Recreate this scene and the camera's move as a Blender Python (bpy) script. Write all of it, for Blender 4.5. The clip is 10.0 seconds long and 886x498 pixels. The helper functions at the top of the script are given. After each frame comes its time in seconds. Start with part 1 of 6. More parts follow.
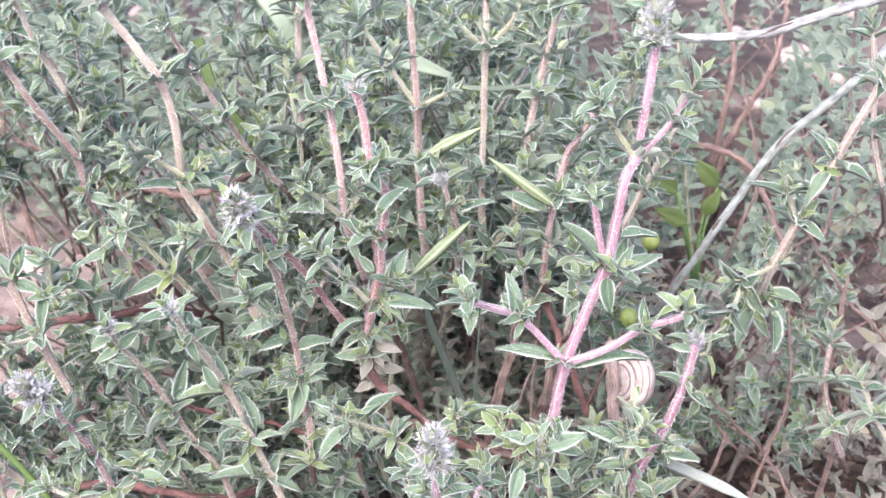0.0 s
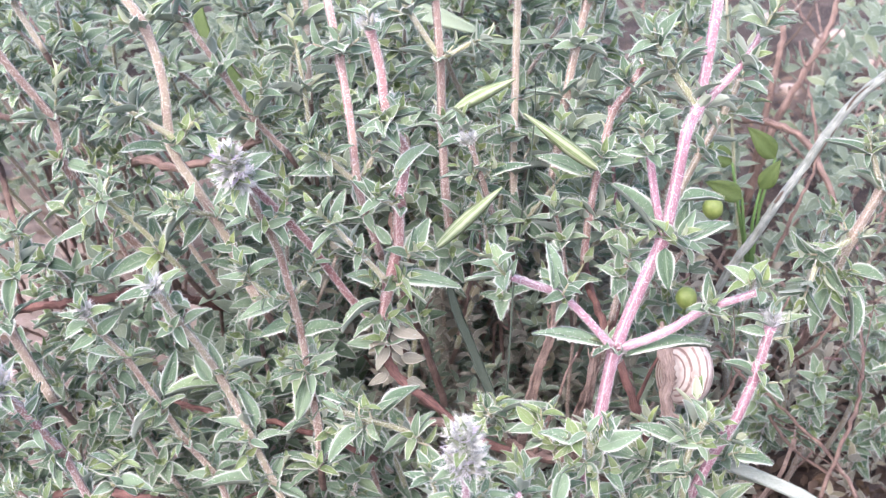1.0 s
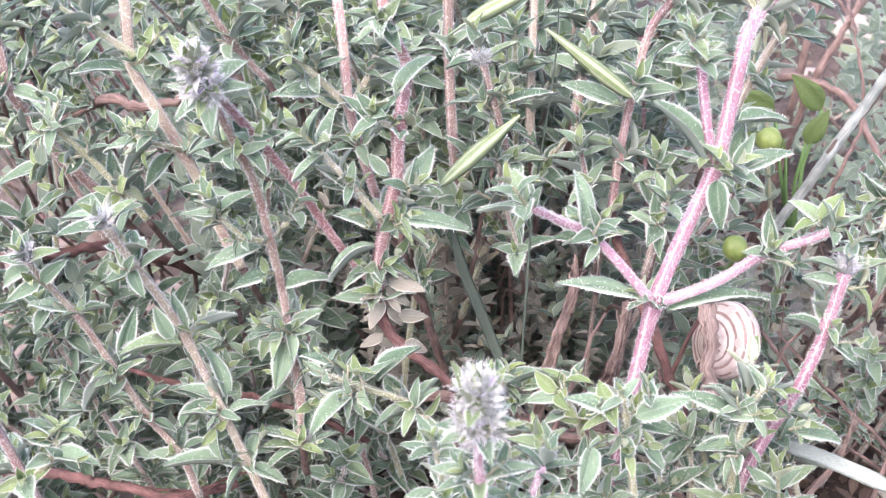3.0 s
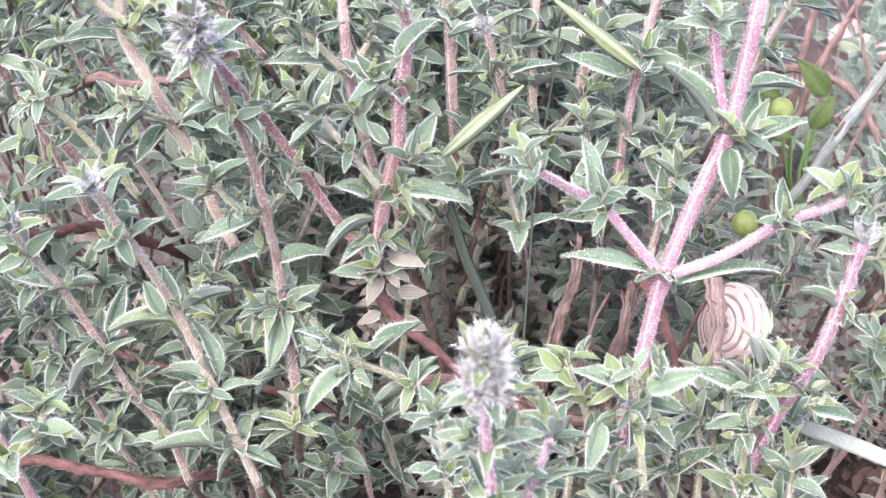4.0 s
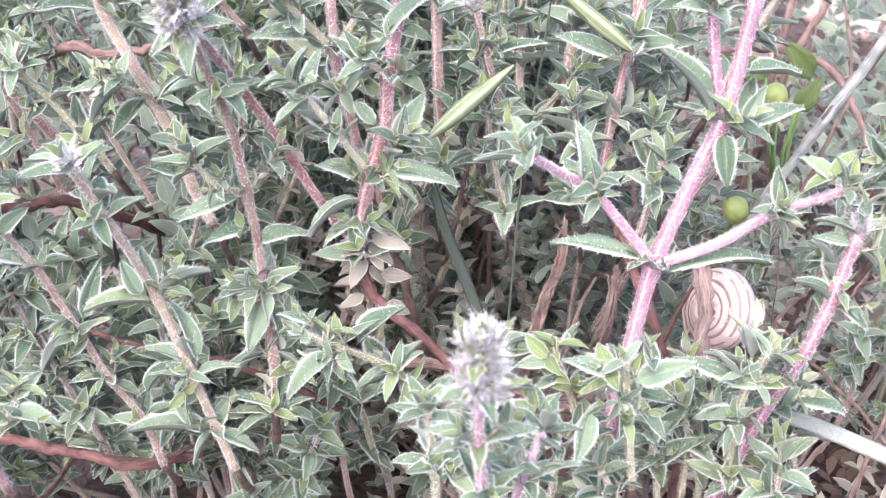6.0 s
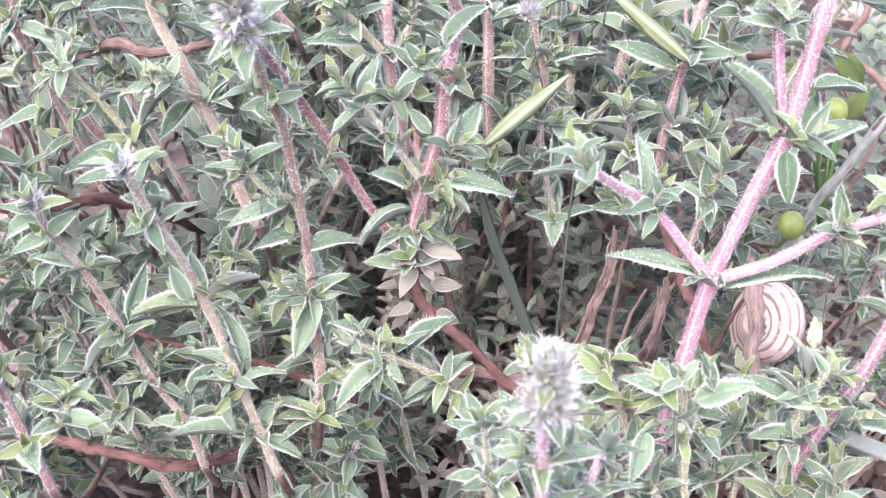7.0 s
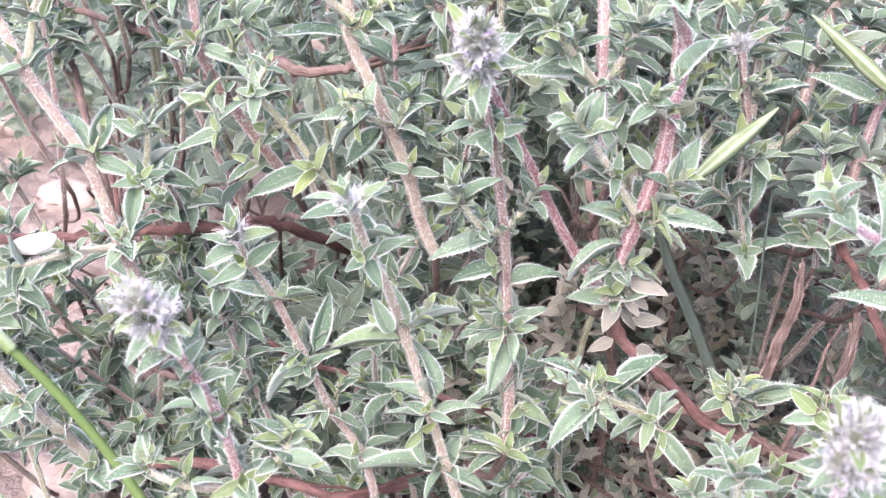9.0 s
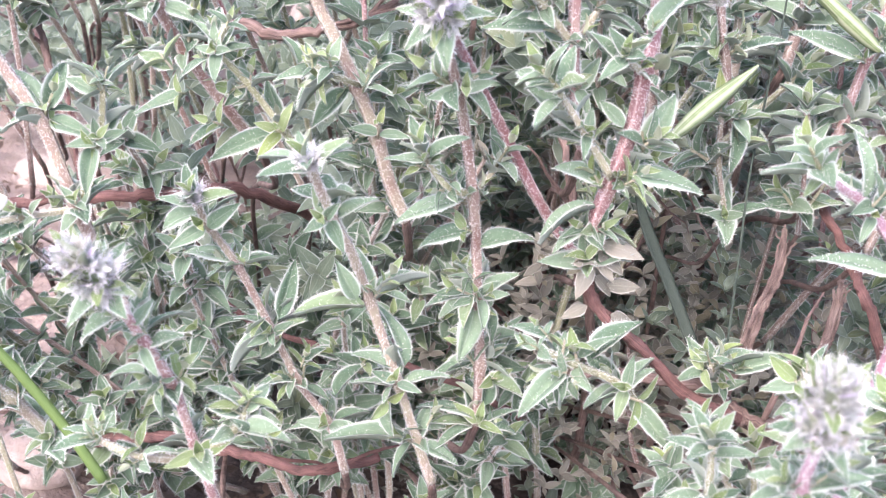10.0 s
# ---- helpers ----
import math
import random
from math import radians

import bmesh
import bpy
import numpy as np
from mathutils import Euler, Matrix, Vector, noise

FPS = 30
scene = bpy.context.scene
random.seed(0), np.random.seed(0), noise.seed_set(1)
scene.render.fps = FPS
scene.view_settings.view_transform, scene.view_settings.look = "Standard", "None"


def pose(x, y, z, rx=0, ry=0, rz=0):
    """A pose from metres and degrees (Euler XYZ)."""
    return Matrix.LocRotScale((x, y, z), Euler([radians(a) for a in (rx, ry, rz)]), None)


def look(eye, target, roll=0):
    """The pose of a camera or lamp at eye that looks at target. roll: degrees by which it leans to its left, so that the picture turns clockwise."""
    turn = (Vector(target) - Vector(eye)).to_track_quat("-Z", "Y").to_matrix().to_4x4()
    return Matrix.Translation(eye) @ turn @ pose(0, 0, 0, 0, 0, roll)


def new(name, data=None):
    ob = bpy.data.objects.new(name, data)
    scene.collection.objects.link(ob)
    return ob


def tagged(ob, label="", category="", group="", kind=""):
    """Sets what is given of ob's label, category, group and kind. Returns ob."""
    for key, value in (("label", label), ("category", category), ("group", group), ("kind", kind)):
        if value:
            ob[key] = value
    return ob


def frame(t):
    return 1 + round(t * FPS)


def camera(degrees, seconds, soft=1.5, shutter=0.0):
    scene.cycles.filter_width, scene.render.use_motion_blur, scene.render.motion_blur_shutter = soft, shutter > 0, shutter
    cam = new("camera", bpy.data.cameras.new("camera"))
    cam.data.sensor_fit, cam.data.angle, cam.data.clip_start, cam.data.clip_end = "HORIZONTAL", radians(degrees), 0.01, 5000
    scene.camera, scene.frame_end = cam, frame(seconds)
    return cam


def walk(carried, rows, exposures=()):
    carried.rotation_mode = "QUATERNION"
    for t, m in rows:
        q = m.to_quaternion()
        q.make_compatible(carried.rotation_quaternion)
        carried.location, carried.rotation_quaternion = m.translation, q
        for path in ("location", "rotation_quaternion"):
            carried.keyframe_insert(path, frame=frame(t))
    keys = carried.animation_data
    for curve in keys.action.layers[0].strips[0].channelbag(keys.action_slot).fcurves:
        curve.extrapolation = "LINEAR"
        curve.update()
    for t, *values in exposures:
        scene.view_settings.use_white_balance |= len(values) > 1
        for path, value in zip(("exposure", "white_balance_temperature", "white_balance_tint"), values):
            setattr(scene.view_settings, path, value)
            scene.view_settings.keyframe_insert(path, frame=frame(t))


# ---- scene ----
cam = camera(38.0, 10.0, soft=1.0)
# seconds, eye in metres, turn in degrees
PATH = [
    (0.0, 0.00119, 0.00518, 0.33122, 63.275, 0.685, -0.722),
    (0.5, -0.00108, 0.02310, 0.32372, 62.926, 0.861, -0.261),
    (1.0, -0.00131, 0.03834, 0.30564, 63.699, 1.088, -0.165),
    (1.5, 0.00090, 0.05066, 0.29535, 63.829, 1.137, 0.293),
    (2.0, -0.00336, 0.06001, 0.28322, 64.568, 0.527, -0.296),
    (2.5, -0.00473, 0.06827, 0.27785, 64.438, 0.473, -0.281),
    (2.7, -0.00346, 0.06818, 0.27753, 64.137, 0.423, -0.047),
    (4.0, -0.00559, 0.07158, 0.26657, 65.077, -0.073, -0.384),
    (4.5, -0.01059, 0.07381, 0.26214, 65.079, -1.035, -1.831),
    (5.0, -0.00742, 0.07371, 0.26213, 64.958, -0.981, -1.583),
    (5.2, -0.00748, 0.07354, 0.26393, 64.798, -0.887, -1.331),
    (6.3, -0.01185, 0.07837, 0.26691, 63.353, -1.987, -1.637),
    (6.5, -0.01413, 0.07881, 0.26664, 63.293, -2.307, -1.582),
    (7.0, -0.01522, 0.08059, 0.26909, 63.012, -2.154, -0.464),
    (7.5, -0.02627, 0.08391, 0.26766, 62.727, -2.619, -0.371),
    (8.0, -0.03260, 0.08518, 0.27103, 63.282, -2.738, -0.219),
    (8.5, -0.04352, 0.08639, 0.27100, 63.221, -2.891, -0.144),
    (9.0, -0.04732, 0.08704, 0.27136, 62.801, -2.727, 0.039),
    (9.5, -0.04661, 0.08913, 0.26969, 62.695, -2.824, -0.108),
    (10.0, -0.04252, 0.09211, 0.26499, 62.182, -2.790, -0.106),
]
walk(cam, [(t, pose(x, y, z, rx, ry, rz)) for t, x, y, z, rx, ry, rz in PATH], [(0.0, 2.36, 6510, 18), (2.0, 2.43, 6500, 19), (4.0, 2.53, 6500, 22), (7.0, 2.57, 6490, 23.5), (9.0, 2.58, 6490, 23), (10.0, 2.60, 6490, 22)])
cam.data.dof.use_dof = True
cam.data.dof.focus_distance = 0.238
cam.data.dof.aperture_fstop = 62

# ---- light: bright overcast sky with a very soft sun ----
world = bpy.data.worlds.new("overcast_sky")
scene.world = world
world.use_nodes = True
wn = world.node_tree
bg = wn.nodes["Background"]
sky = wn.nodes.new("ShaderNodeTexSky")
sky.sky_type = "NISHITA"
sky.sun_disc = False
SUN_UP, SUN_ROUND = 53.0, 205.0
sky.sun_elevation, sky.sun_rotation = radians(SUN_UP), radians(SUN_ROUND)
sky.air_density, sky.dust_density, sky.ozone_density = 1.0, 4.0, 1.0
wn.links.new(sky.outputs["Color"], bg.inputs["Color"])
bg.inputs["Strength"].default_value = 0.15
sun_data = bpy.data.lights.new("sun", "SUN")
sun_data.energy, sun_data.angle, sun_data.color = 0.6, radians(45), (1.0, 0.966, 0.99)
sun = new("sun", sun_data)
toward = Vector((math.sin(radians(SUN_ROUND)) * math.cos(radians(SUN_UP)), math.cos(radians(SUN_ROUND)) * math.cos(radians(SUN_UP)), math.sin(radians(SUN_UP))))
sun.matrix_world = look(toward * 5, (0, 0.3, 0.15))

MM = 0.001


# ---- materials ----
class Nodes:
    """A small builder of node materials."""

    def __init__(self, name, rough=0.6):
        self.mat = bpy.data.materials.new(name)
        self.mat.use_nodes = True
        self.tree = self.mat.node_tree
        self.bsdf = self.tree.nodes["Principled BSDF"]
        self.bsdf.inputs["Roughness"].default_value = rough
        self.bsdf.inputs["Specular IOR Level"].default_value = 0.3

    def add(self, kind, **values):
        n = self.tree.nodes.new(kind)
        for k, v in values.items():
            n.inputs[k.replace("_", " ")].default_value = v
        return n

    def link(self, a, b):
        self.tree.links.new(a, b)

    def value(self, op, a, b=0.0, clamp=False):
        n = self.tree.nodes.new("ShaderNodeMath")
        n.operation, n.use_clamp = op, clamp
        for i, v in enumerate((a, b)):
            if isinstance(v, (int, float)):
                n.inputs[i].default_value = v
            else:
                self.link(v, n.inputs[i])
        return n.outputs[0]

    def ramp(self, fac, stops):
        n = self.tree.nodes.new("ShaderNodeValToRGB")
        while len(n.color_ramp.elements) < len(stops):
            n.color_ramp.elements.new(0.5)
        for el, (p, c) in zip(n.color_ramp.elements, stops):
            el.position, el.color = p, (*c, 1)
        self.link(fac, n.inputs[0])
        return n.outputs[0]

    def mix(self, fac, a, b, blend="MIX"):
        n = self.tree.nodes.new("ShaderNodeMix")
        n.data_type, n.blend_type = "RGBA", blend
        for sock, v in ((n.inputs["Factor"], fac), (n.inputs["A"], a), (n.inputs["B"], b)):
            if isinstance(v, (int, float)):
                sock.default_value = v
            elif isinstance(v, tuple):
                sock.default_value = (*v, 1)
            else:
                self.link(v, sock)
        return n.outputs["Result"]

    def coords(self, kind="Object"):
        return self.tree.nodes.new("ShaderNodeTexCoord").outputs[kind]

    def noise(self, scale, detail=3.0, where=None, rough=0.5):
        n = self.add("ShaderNodeTexNoise", Scale=scale, Detail=detail, Roughness=rough)
        self.link(where or self.coords(), n.inputs["Vector"])
        return n.outputs["Fac"]

    def cells(self, scale, where=None):
        n = self.add("ShaderNodeTexVoronoi", Scale=scale)
        self.link(where or self.coords(), n.inputs["Vector"])
        return n.outputs["Distance"]

    def color(self, c):
        self.link(c, self.bsdf.inputs["Base Color"])

    def bump(self, height, strength=0.4, distance=0.0003):
        n = self.add("ShaderNodeBump", Strength=strength, Distance=distance)
        self.link(height, n.inputs["Height"])
        self.link(n.outputs[0], self.bsdf.inputs["Normal"])

    def thin(self, share, color):
        """Lets a share of the light through, as leaves do."""
        out = self.tree.nodes["Material Output"]
        tr = self.tree.nodes.new("ShaderNodeBsdfTranslucent")
        self.link(color, tr.inputs["Color"])
        m = self.tree.nodes.new("ShaderNodeMixShader")
        m.inputs[0].default_value = share
        self.link(self.bsdf.outputs[0], m.inputs[1])
        self.link(tr.outputs[0], m.inputs[2])
        self.link(m.outputs[0], out.inputs["Surface"])

    def spread(self):
        """A number from 0 to 1 that differs from piece to piece."""
        a = self.tree.nodes.new("ShaderNodeObjectInfo").outputs["Random"]
        b = self.tree.nodes.new("ShaderNodeNewGeometry").outputs["Random Per Island"]
        return self.value("FRACT", self.value("ADD", self.value("MULTIPLY", a, 7.31), b))


def leaf_material(name, dark, light, rim, rim_from=0.74, rough=0.72):
    m = Nodes(name, rough)
    at = m.tree.nodes.new("ShaderNodeAttribute")
    at.attribute_name = "leafpos"
    sep = m.tree.nodes.new("ShaderNodeSeparateXYZ")
    m.link(at.outputs["Vector"], sep.inputs[0])
    across = m.value("ABSOLUTE", sep.outputs[0])
    blotch = m.noise(4.0, 3.0, at.outputs["Vector"])
    each = m.spread()
    col = m.ramp(m.value("ADD", m.value("MULTIPLY", each, 0.6), m.value("MULTIPLY", blotch, 0.4)), [(0.2, dark), (0.8, light)])
    # now and then a leaf turns yellowish
    warm = m.value("MULTIPLY", m.value("GREATER_THAN", m.value("FRACT", m.value("MULTIPLY", each, 17.3)), 0.88), 0.4)
    col = m.mix(warm, col, (light[0] * 1.15, light[1] * 1.05, light[2] * 0.72))
    # fine pale dots: hair bases and oil glands
    dots = m.cells(13.0, at.outputs["Vector"])
    col = m.mix(m.value("MULTIPLY", m.value("LESS_THAN", dots, 0.18), 0.4), col, rim)
    # midrib and down along the margin
    rib = m.value("LESS_THAN", across, 0.06)
    col = m.mix(m.value("MULTIPLY", rib, 0.12), col, rim)
    edge = m.add("ShaderNodeMapRange")
    edge.inputs["From Min"].default_value, edge.inputs["From Max"].default_value = rim_from, 1.0
    m.link(m.value("ADD", across, m.value("MULTIPLY", m.value("SUBTRACT", m.noise(9.0, 2.0, at.outputs["Vector"]), 0.5), 0.2)), edge.inputs["Value"])
    col = m.mix(m.value("MULTIPLY", edge.outputs[0], 0.9), col, rim)
    # the under side is paler and felted
    col = m.mix(m.value("MULTIPLY", sep.outputs[2], 0.45), col, rim)
    m.color(col)
    m.bump(m.noise(14.0, 3.0, at.outputs["Vector"]), 0.5, 0.0004)
    m.thin(0.4, col)
    return m.mat


def hair_material(name, color):
    m = Nodes(name, 0.45)
    c = m.mix(m.spread(), color, tuple(min(1, v * 1.15) for v in color))
    m.color(c)
    m.thin(0.45, c)
    return m.mat


def stem_material(name, low, mid, high, speck, amount=0.6, scale=3100.0):
    m = Nodes(name, 0.5)
    co = m.coords()
    n = m.value("ADD", m.value("MULTIPLY", m.noise(220.0, 3.0, co), 0.65), m.value("MULTIPLY", m.spread(), 0.35))
    col = m.ramp(n, [(0.28, low), (0.5, mid), (0.72, high)])
    dots = m.cells(scale, co)
    dotted = m.value("LESS_THAN", dots, m.value("MULTIPLY", m.noise(900.0, 2.0, co), 0.6))
    col = m.mix(m.value("MULTIPLY", dotted, amount), col, speck)
    # the four downy ridges of the square stem
    at = m.tree.nodes.new("ShaderNodeAttribute")
    at.attribute_name = "leafpos"
    sep = m.tree.nodes.new("ShaderNodeSeparateXYZ")
    m.link(at.outputs["Vector"], sep.inputs[0])
    xx = m.value("MULTIPLY", sep.outputs[0], sep.outputs[0])
    ridge = m.value("SUBTRACT", m.value("MULTIPLY", m.value("MULTIPLY", xx, m.value("SUBTRACT", 1.0, xx)), 8.0), 1.0)
    ridge = m.value("MULTIPLY", m.value("SUBTRACT", ridge, 0.72), 2.6, True)
    col = m.mix(m.value("MULTIPLY", ridge, m.value("MULTIPLY", m.noise(1400.0, 2.0, co), 0.55)), col, speck)
    m.color(col)
    m.bump(m.value("SUBTRACT", 1.0, dots), 0.6, 0.0002)
    return m.mat


def wood_material(name, dark, light, scale=1.0):
    m = Nodes(name, 0.75)
    co = m.coords()
    stretch = m.tree.nodes.new("ShaderNodeAttribute")
    stretch.attribute_name = "leafpos"
    fibre = m.add("ShaderNodeTexNoise", Scale=9.0 * scale, Detail=4.0)
    run = m.tree.nodes.new("ShaderNodeVectorMath")
    run.operation = "MULTIPLY"
    run.inputs[1].default_value = (1.0, 0.12, 1.0)
    m.link(stretch.outputs["Vector"], run.inputs[0])
    m.link(run.outputs[0], fibre.inputs["Vector"])
    n = m.value("ADD", m.value("MULTIPLY", fibre.outputs["Fac"], 0.6), m.value("MULTIPLY", m.noise(300.0, 4.0, co), 0.4))
    col = m.ramp(n, [(0.37, dark), (0.63, light)])
    m.color(col)
    m.bump(n, 1.0, 0.0008)
    return m.mat


def blade_material(name, dark, light):
    m = Nodes(name, 0.68)
    at = m.tree.nodes.new("ShaderNodeAttribute")
    at.attribute_name = "leafpos"
    veins = m.add("ShaderNodeTexNoise", Scale=6.0, Detail=3.0)
    st = m.tree.nodes.new("ShaderNodeVectorMath")
    st.operation = "MULTIPLY"
    st.inputs[1].default_value = (2.5, 0.5, 1)
    m.link(at.outputs["Vector"], st.inputs[0])
    m.link(st.outputs[0], veins.inputs["Vector"])
    n = m.value("ADD", m.value("MULTIPLY", veins.outputs["Fac"], 0.7), m.value("MULTIPLY", m.noise(60.0, 3.0), 0.3))
    col = m.ramp(n, [(0.3, dark), (0.7, light)])
    m.color(col)
    m.bump(n, 0.4, 0.0003)
    m.thin(0.25, col)
    return m.mat


def husk_material():
    m = Nodes("ribbed_husk", 0.5)
    at = m.tree.nodes.new("ShaderNodeAttribute")
    at.attribute_name = "leafpos"
    sep = m.tree.nodes.new("ShaderNodeSeparateXYZ")
    m.link(at.outputs["Vector"], sep.inputs[0])
    rib = m.value("ADD", m.value("MULTIPLY", sep.outputs[0], 0.5), m.value("MULTIPLY", m.noise(900.0, 3.0), 0.4))
    col = m.ramp(rib, [(0.25, (0.135, 0.19, 0.085)), (0.8, (0.30, 0.345, 0.235))])
    m.color(col)
    m.thin(0.2, col)
    return m.mat


RIM = (0.585, 0.63, 0.60)
LEAF = leaf_material("grey_green_leaf", (0.098, 0.164, 0.107), (0.218, 0.310, 0.213), RIM, 0.74)
LEAF_DEEP = leaf_material("deep_leaf", (0.110, 0.156, 0.112), (0.238, 0.294, 0.222), (0.56, 0.64, 0.60), 0.84)
LEAF_YOUNG = leaf_material("young_leaf", (0.16, 0.235, 0.10), (0.255, 0.335, 0.17), (0.70, 0.73, 0.64), 0.83)
LEAF_OLD = leaf_material("old_leaf", (0.165, 0.165, 0.135), (0.33, 0.318, 0.268), (0.56, 0.545, 0.50), 0.82)
HAIR = hair_material("white_hair", (0.655, 0.67, 0.655))
HAIR_VIOLET = hair_material("violet_hair", (0.69, 0.66, 0.745))
CALYX = leaf_material("calyx_down", (0.28, 0.32, 0.255), (0.44, 0.465, 0.435), (0.67, 0.65, 0.71), 0.58)
STEMS = {
    "pink": stem_material("pink_stem", (0.235, 0.118, 0.155), (0.29, 0.168, 0.212), (0.34, 0.23, 0.27), (0.76, 0.69, 0.74), 0.5),
    "red": stem_material("red_stem", (0.185, 0.085, 0.090), (0.25, 0.140, 0.142), (0.31, 0.225, 0.200), (0.80, 0.75, 0.75), 0.52),
    "brown": stem_material("brown_stem", (0.155, 0.10, 0.088), (0.212, 0.163, 0.137), (0.27, 0.252, 0.185), (0.76, 0.73, 0.71), 0.42),
    "green": stem_material("green_stem", (0.165, 0.165, 0.10), (0.245, 0.255, 0.155), (0.32, 0.285, 0.225), (0.74, 0.76, 0.69), 0.42),
    "pale": stem_material("pale_stem", (0.20, 0.135, 0.118), (0.24, 0.188, 0.158), (0.295, 0.265, 0.207), (0.76, 0.73, 0.71), 0.42),
}
WOODS = {
    "red": wood_material("red_brown_wood", (0.055, 0.03, 0.028), (0.28, 0.148, 0.134), 2.2),
    "brown": wood_material("dead_wood", (0.085, 0.056, 0.049), (0.29, 0.205, 0.18)),
    "base": wood_material("old_wood", (0.07, 0.052, 0.045), (0.17, 0.13, 0.11)),
    "silver": wood_material("weathered_stalk", (0.10, 0.105, 0.105), (0.58, 0.60, 0.60), 1.6),
    "grey": wood_material("grey_stalk", (0.12, 0.14, 0.13), (0.42, 0.46, 0.44), 1.6),
    "bark": wood_material("peeling_bark", (0.07, 0.042, 0.037), (0.46, 0.35, 0.31), 2.6),
    "tan": wood_material("bleached_stalk", (0.17, 0.12, 0.105), (0.52, 0.405, 0.365), 1.8),
}
BLADES = {
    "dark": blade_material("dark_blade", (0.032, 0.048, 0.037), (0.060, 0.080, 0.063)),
    "green": blade_material("green_blade", (0.08, 0.16, 0.05), (0.16, 0.27, 0.10)),
    "weed": blade_material("weed_leaf", (0.036, 0.065, 0.02), (0.10, 0.145, 0.045)),
    "grey": blade_material("grey_blade", (0.13, 0.16, 0.15), (0.32, 0.36, 0.34)),
    "silver": blade_material("silver_stalk", (0.24, 0.26, 0.27), (0.52, 0.54, 0.54)),
    "pale": blade_material("pale_blade", (0.17, 0.235, 0.17), (0.28, 0.345, 0.265)),
    "lime": blade_material("lime_stalk", (0.07, 0.125, 0.035), (0.13, 0.195, 0.065)),
    "pod": husk_material(),
}


# ---- mesh helpers ----
def mesh_of(name, verts, faces, mats, index=None, leafpos=None, smooth=True):
    me = bpy.data.meshes.new(name)
    me.from_pydata([tuple(map(float, v)) for v in verts], [], faces)
    for m in mats:
        me.materials.append(m)
    if index is not None:
        me.polygons.foreach_set("material_index", index)
    me.polygons.foreach_set("use_smooth", [smooth] * len(faces))
    if leafpos is not None:
        a = me.attributes.new("leafpos", "FLOAT_VECTOR", "POINT")
        a.data.foreach_set("vector", np.asarray(leafpos, np.float32).ravel())
    me.update()
    return me


def part(name, me, parent, label="", m=None):
    ob = new(name, me)
    ob.parent = parent
    if m is not None:
        ob.matrix_local = m
    return tagged(ob, label)


def thing(name, at, label, category, group="", kind=""):
    ob = new(name)
    ob.location = at
    ob.empty_display_size = 0.005
    return tagged(ob, label, category, group, kind)


def leaf_shape(nu, nv, fold, bend, wide, curl, hairs, seed, twist=0.0):
    """One leaf, 1 long: closed, troughed along the midrib, with bristles along its margin."""
    r = random.Random(seed)
    verts, pos, faces, idx = [], [], [], []

    def place(u, v, side):
        w = wide * max(0.0, math.sin(math.pi * min(1, v) ** 0.72)) ** 0.85 * (1 - 0.25 * v) + 0.012 * (1 - v)
        x = u * w
        wob = 0.012 * math.sin(9 * v + seed) * u
        z = fold * abs(x) + wob - 0.02 * math.exp(-((u / 0.16) ** 2)) - curl * max(0, abs(u) - 0.65) ** 2 * w * 4
        if side:
            z -= 0.035 * (1 - u * u)
        a = bend * v
        y = math.sin(a) / bend if abs(bend) > 1e-3 else v
        d = (1 - math.cos(a)) / bend if abs(bend) > 1e-3 else 0
        n = Vector((0, math.sin(a), math.cos(a)))
        p = Vector((x * math.cos(twist * v), y, -d)) + n * (z + x * math.sin(twist * v))
        return p

    def grid(side):
        rows = []
        for j in range(nv + 1):
            v = j / nv
            row = []
            for i in range(nu + 1):
                u = -1 + 2 * i / nu
                row.append(len(verts))
                verts.append(place(u, v, side))
                pos.append((u, v * 2.2, float(side)))
            rows.append(row)
        for j in range(nv):
            for i in range(nu):
                q = [rows[j][i], rows[j][i + 1], rows[j + 1][i + 1], rows[j + 1][i]]
                faces.append(q if not side else q[::-1])
                idx.append(0)

    grid(0)
    grid(1)

    def bristle(p, d, n, ln, w):
        k = len(verts)
        s = d.cross(n)
        if s.length < 1e-6:
            return
        s = s.normalized() * w
        verts.extend((p - s, p + s, p + d * ln))
        pos.extend([(0, 0, 0)] * 3)
        faces.append([k, k + 1, k + 2])
        idx.append(1)

    for h in range(hairs):
        v = 0.04 + 0.94 * (h + r.random()) / hairs
        for sgn in (-1, 1):
            p = place(sgn * 0.99, v, 0)
            q = place(sgn * 0.7, v, 0)
            d = ((p - q).normalized() + Vector((0, 0.25 + 0.5 * r.random(), r.uniform(-0.3, 0.5)))).normalized()
            bristle(p, d, Vector((0, 0, 1)) if r.random() < 0.5 else Vector((0, 1, 0.2)), r.uniform(0.028, 0.078), 0.0052)
    for h in range(int(hairs * 1.3)):
        v, u = r.uniform(0.06, 0.92), r.uniform(-0.85, 0.85)
        p = place(u, v, 0)
        bristle(p, Vector((r.uniform(-0.5, 0.5), r.uniform(0, 0.8), 1)).normalized(), Vector((1, 0, 0)) if r.random() < 0.5 else Vector((0, 1, 0)), r.uniform(0.02, 0.05), 0.005)
    return verts, faces, idx, pos


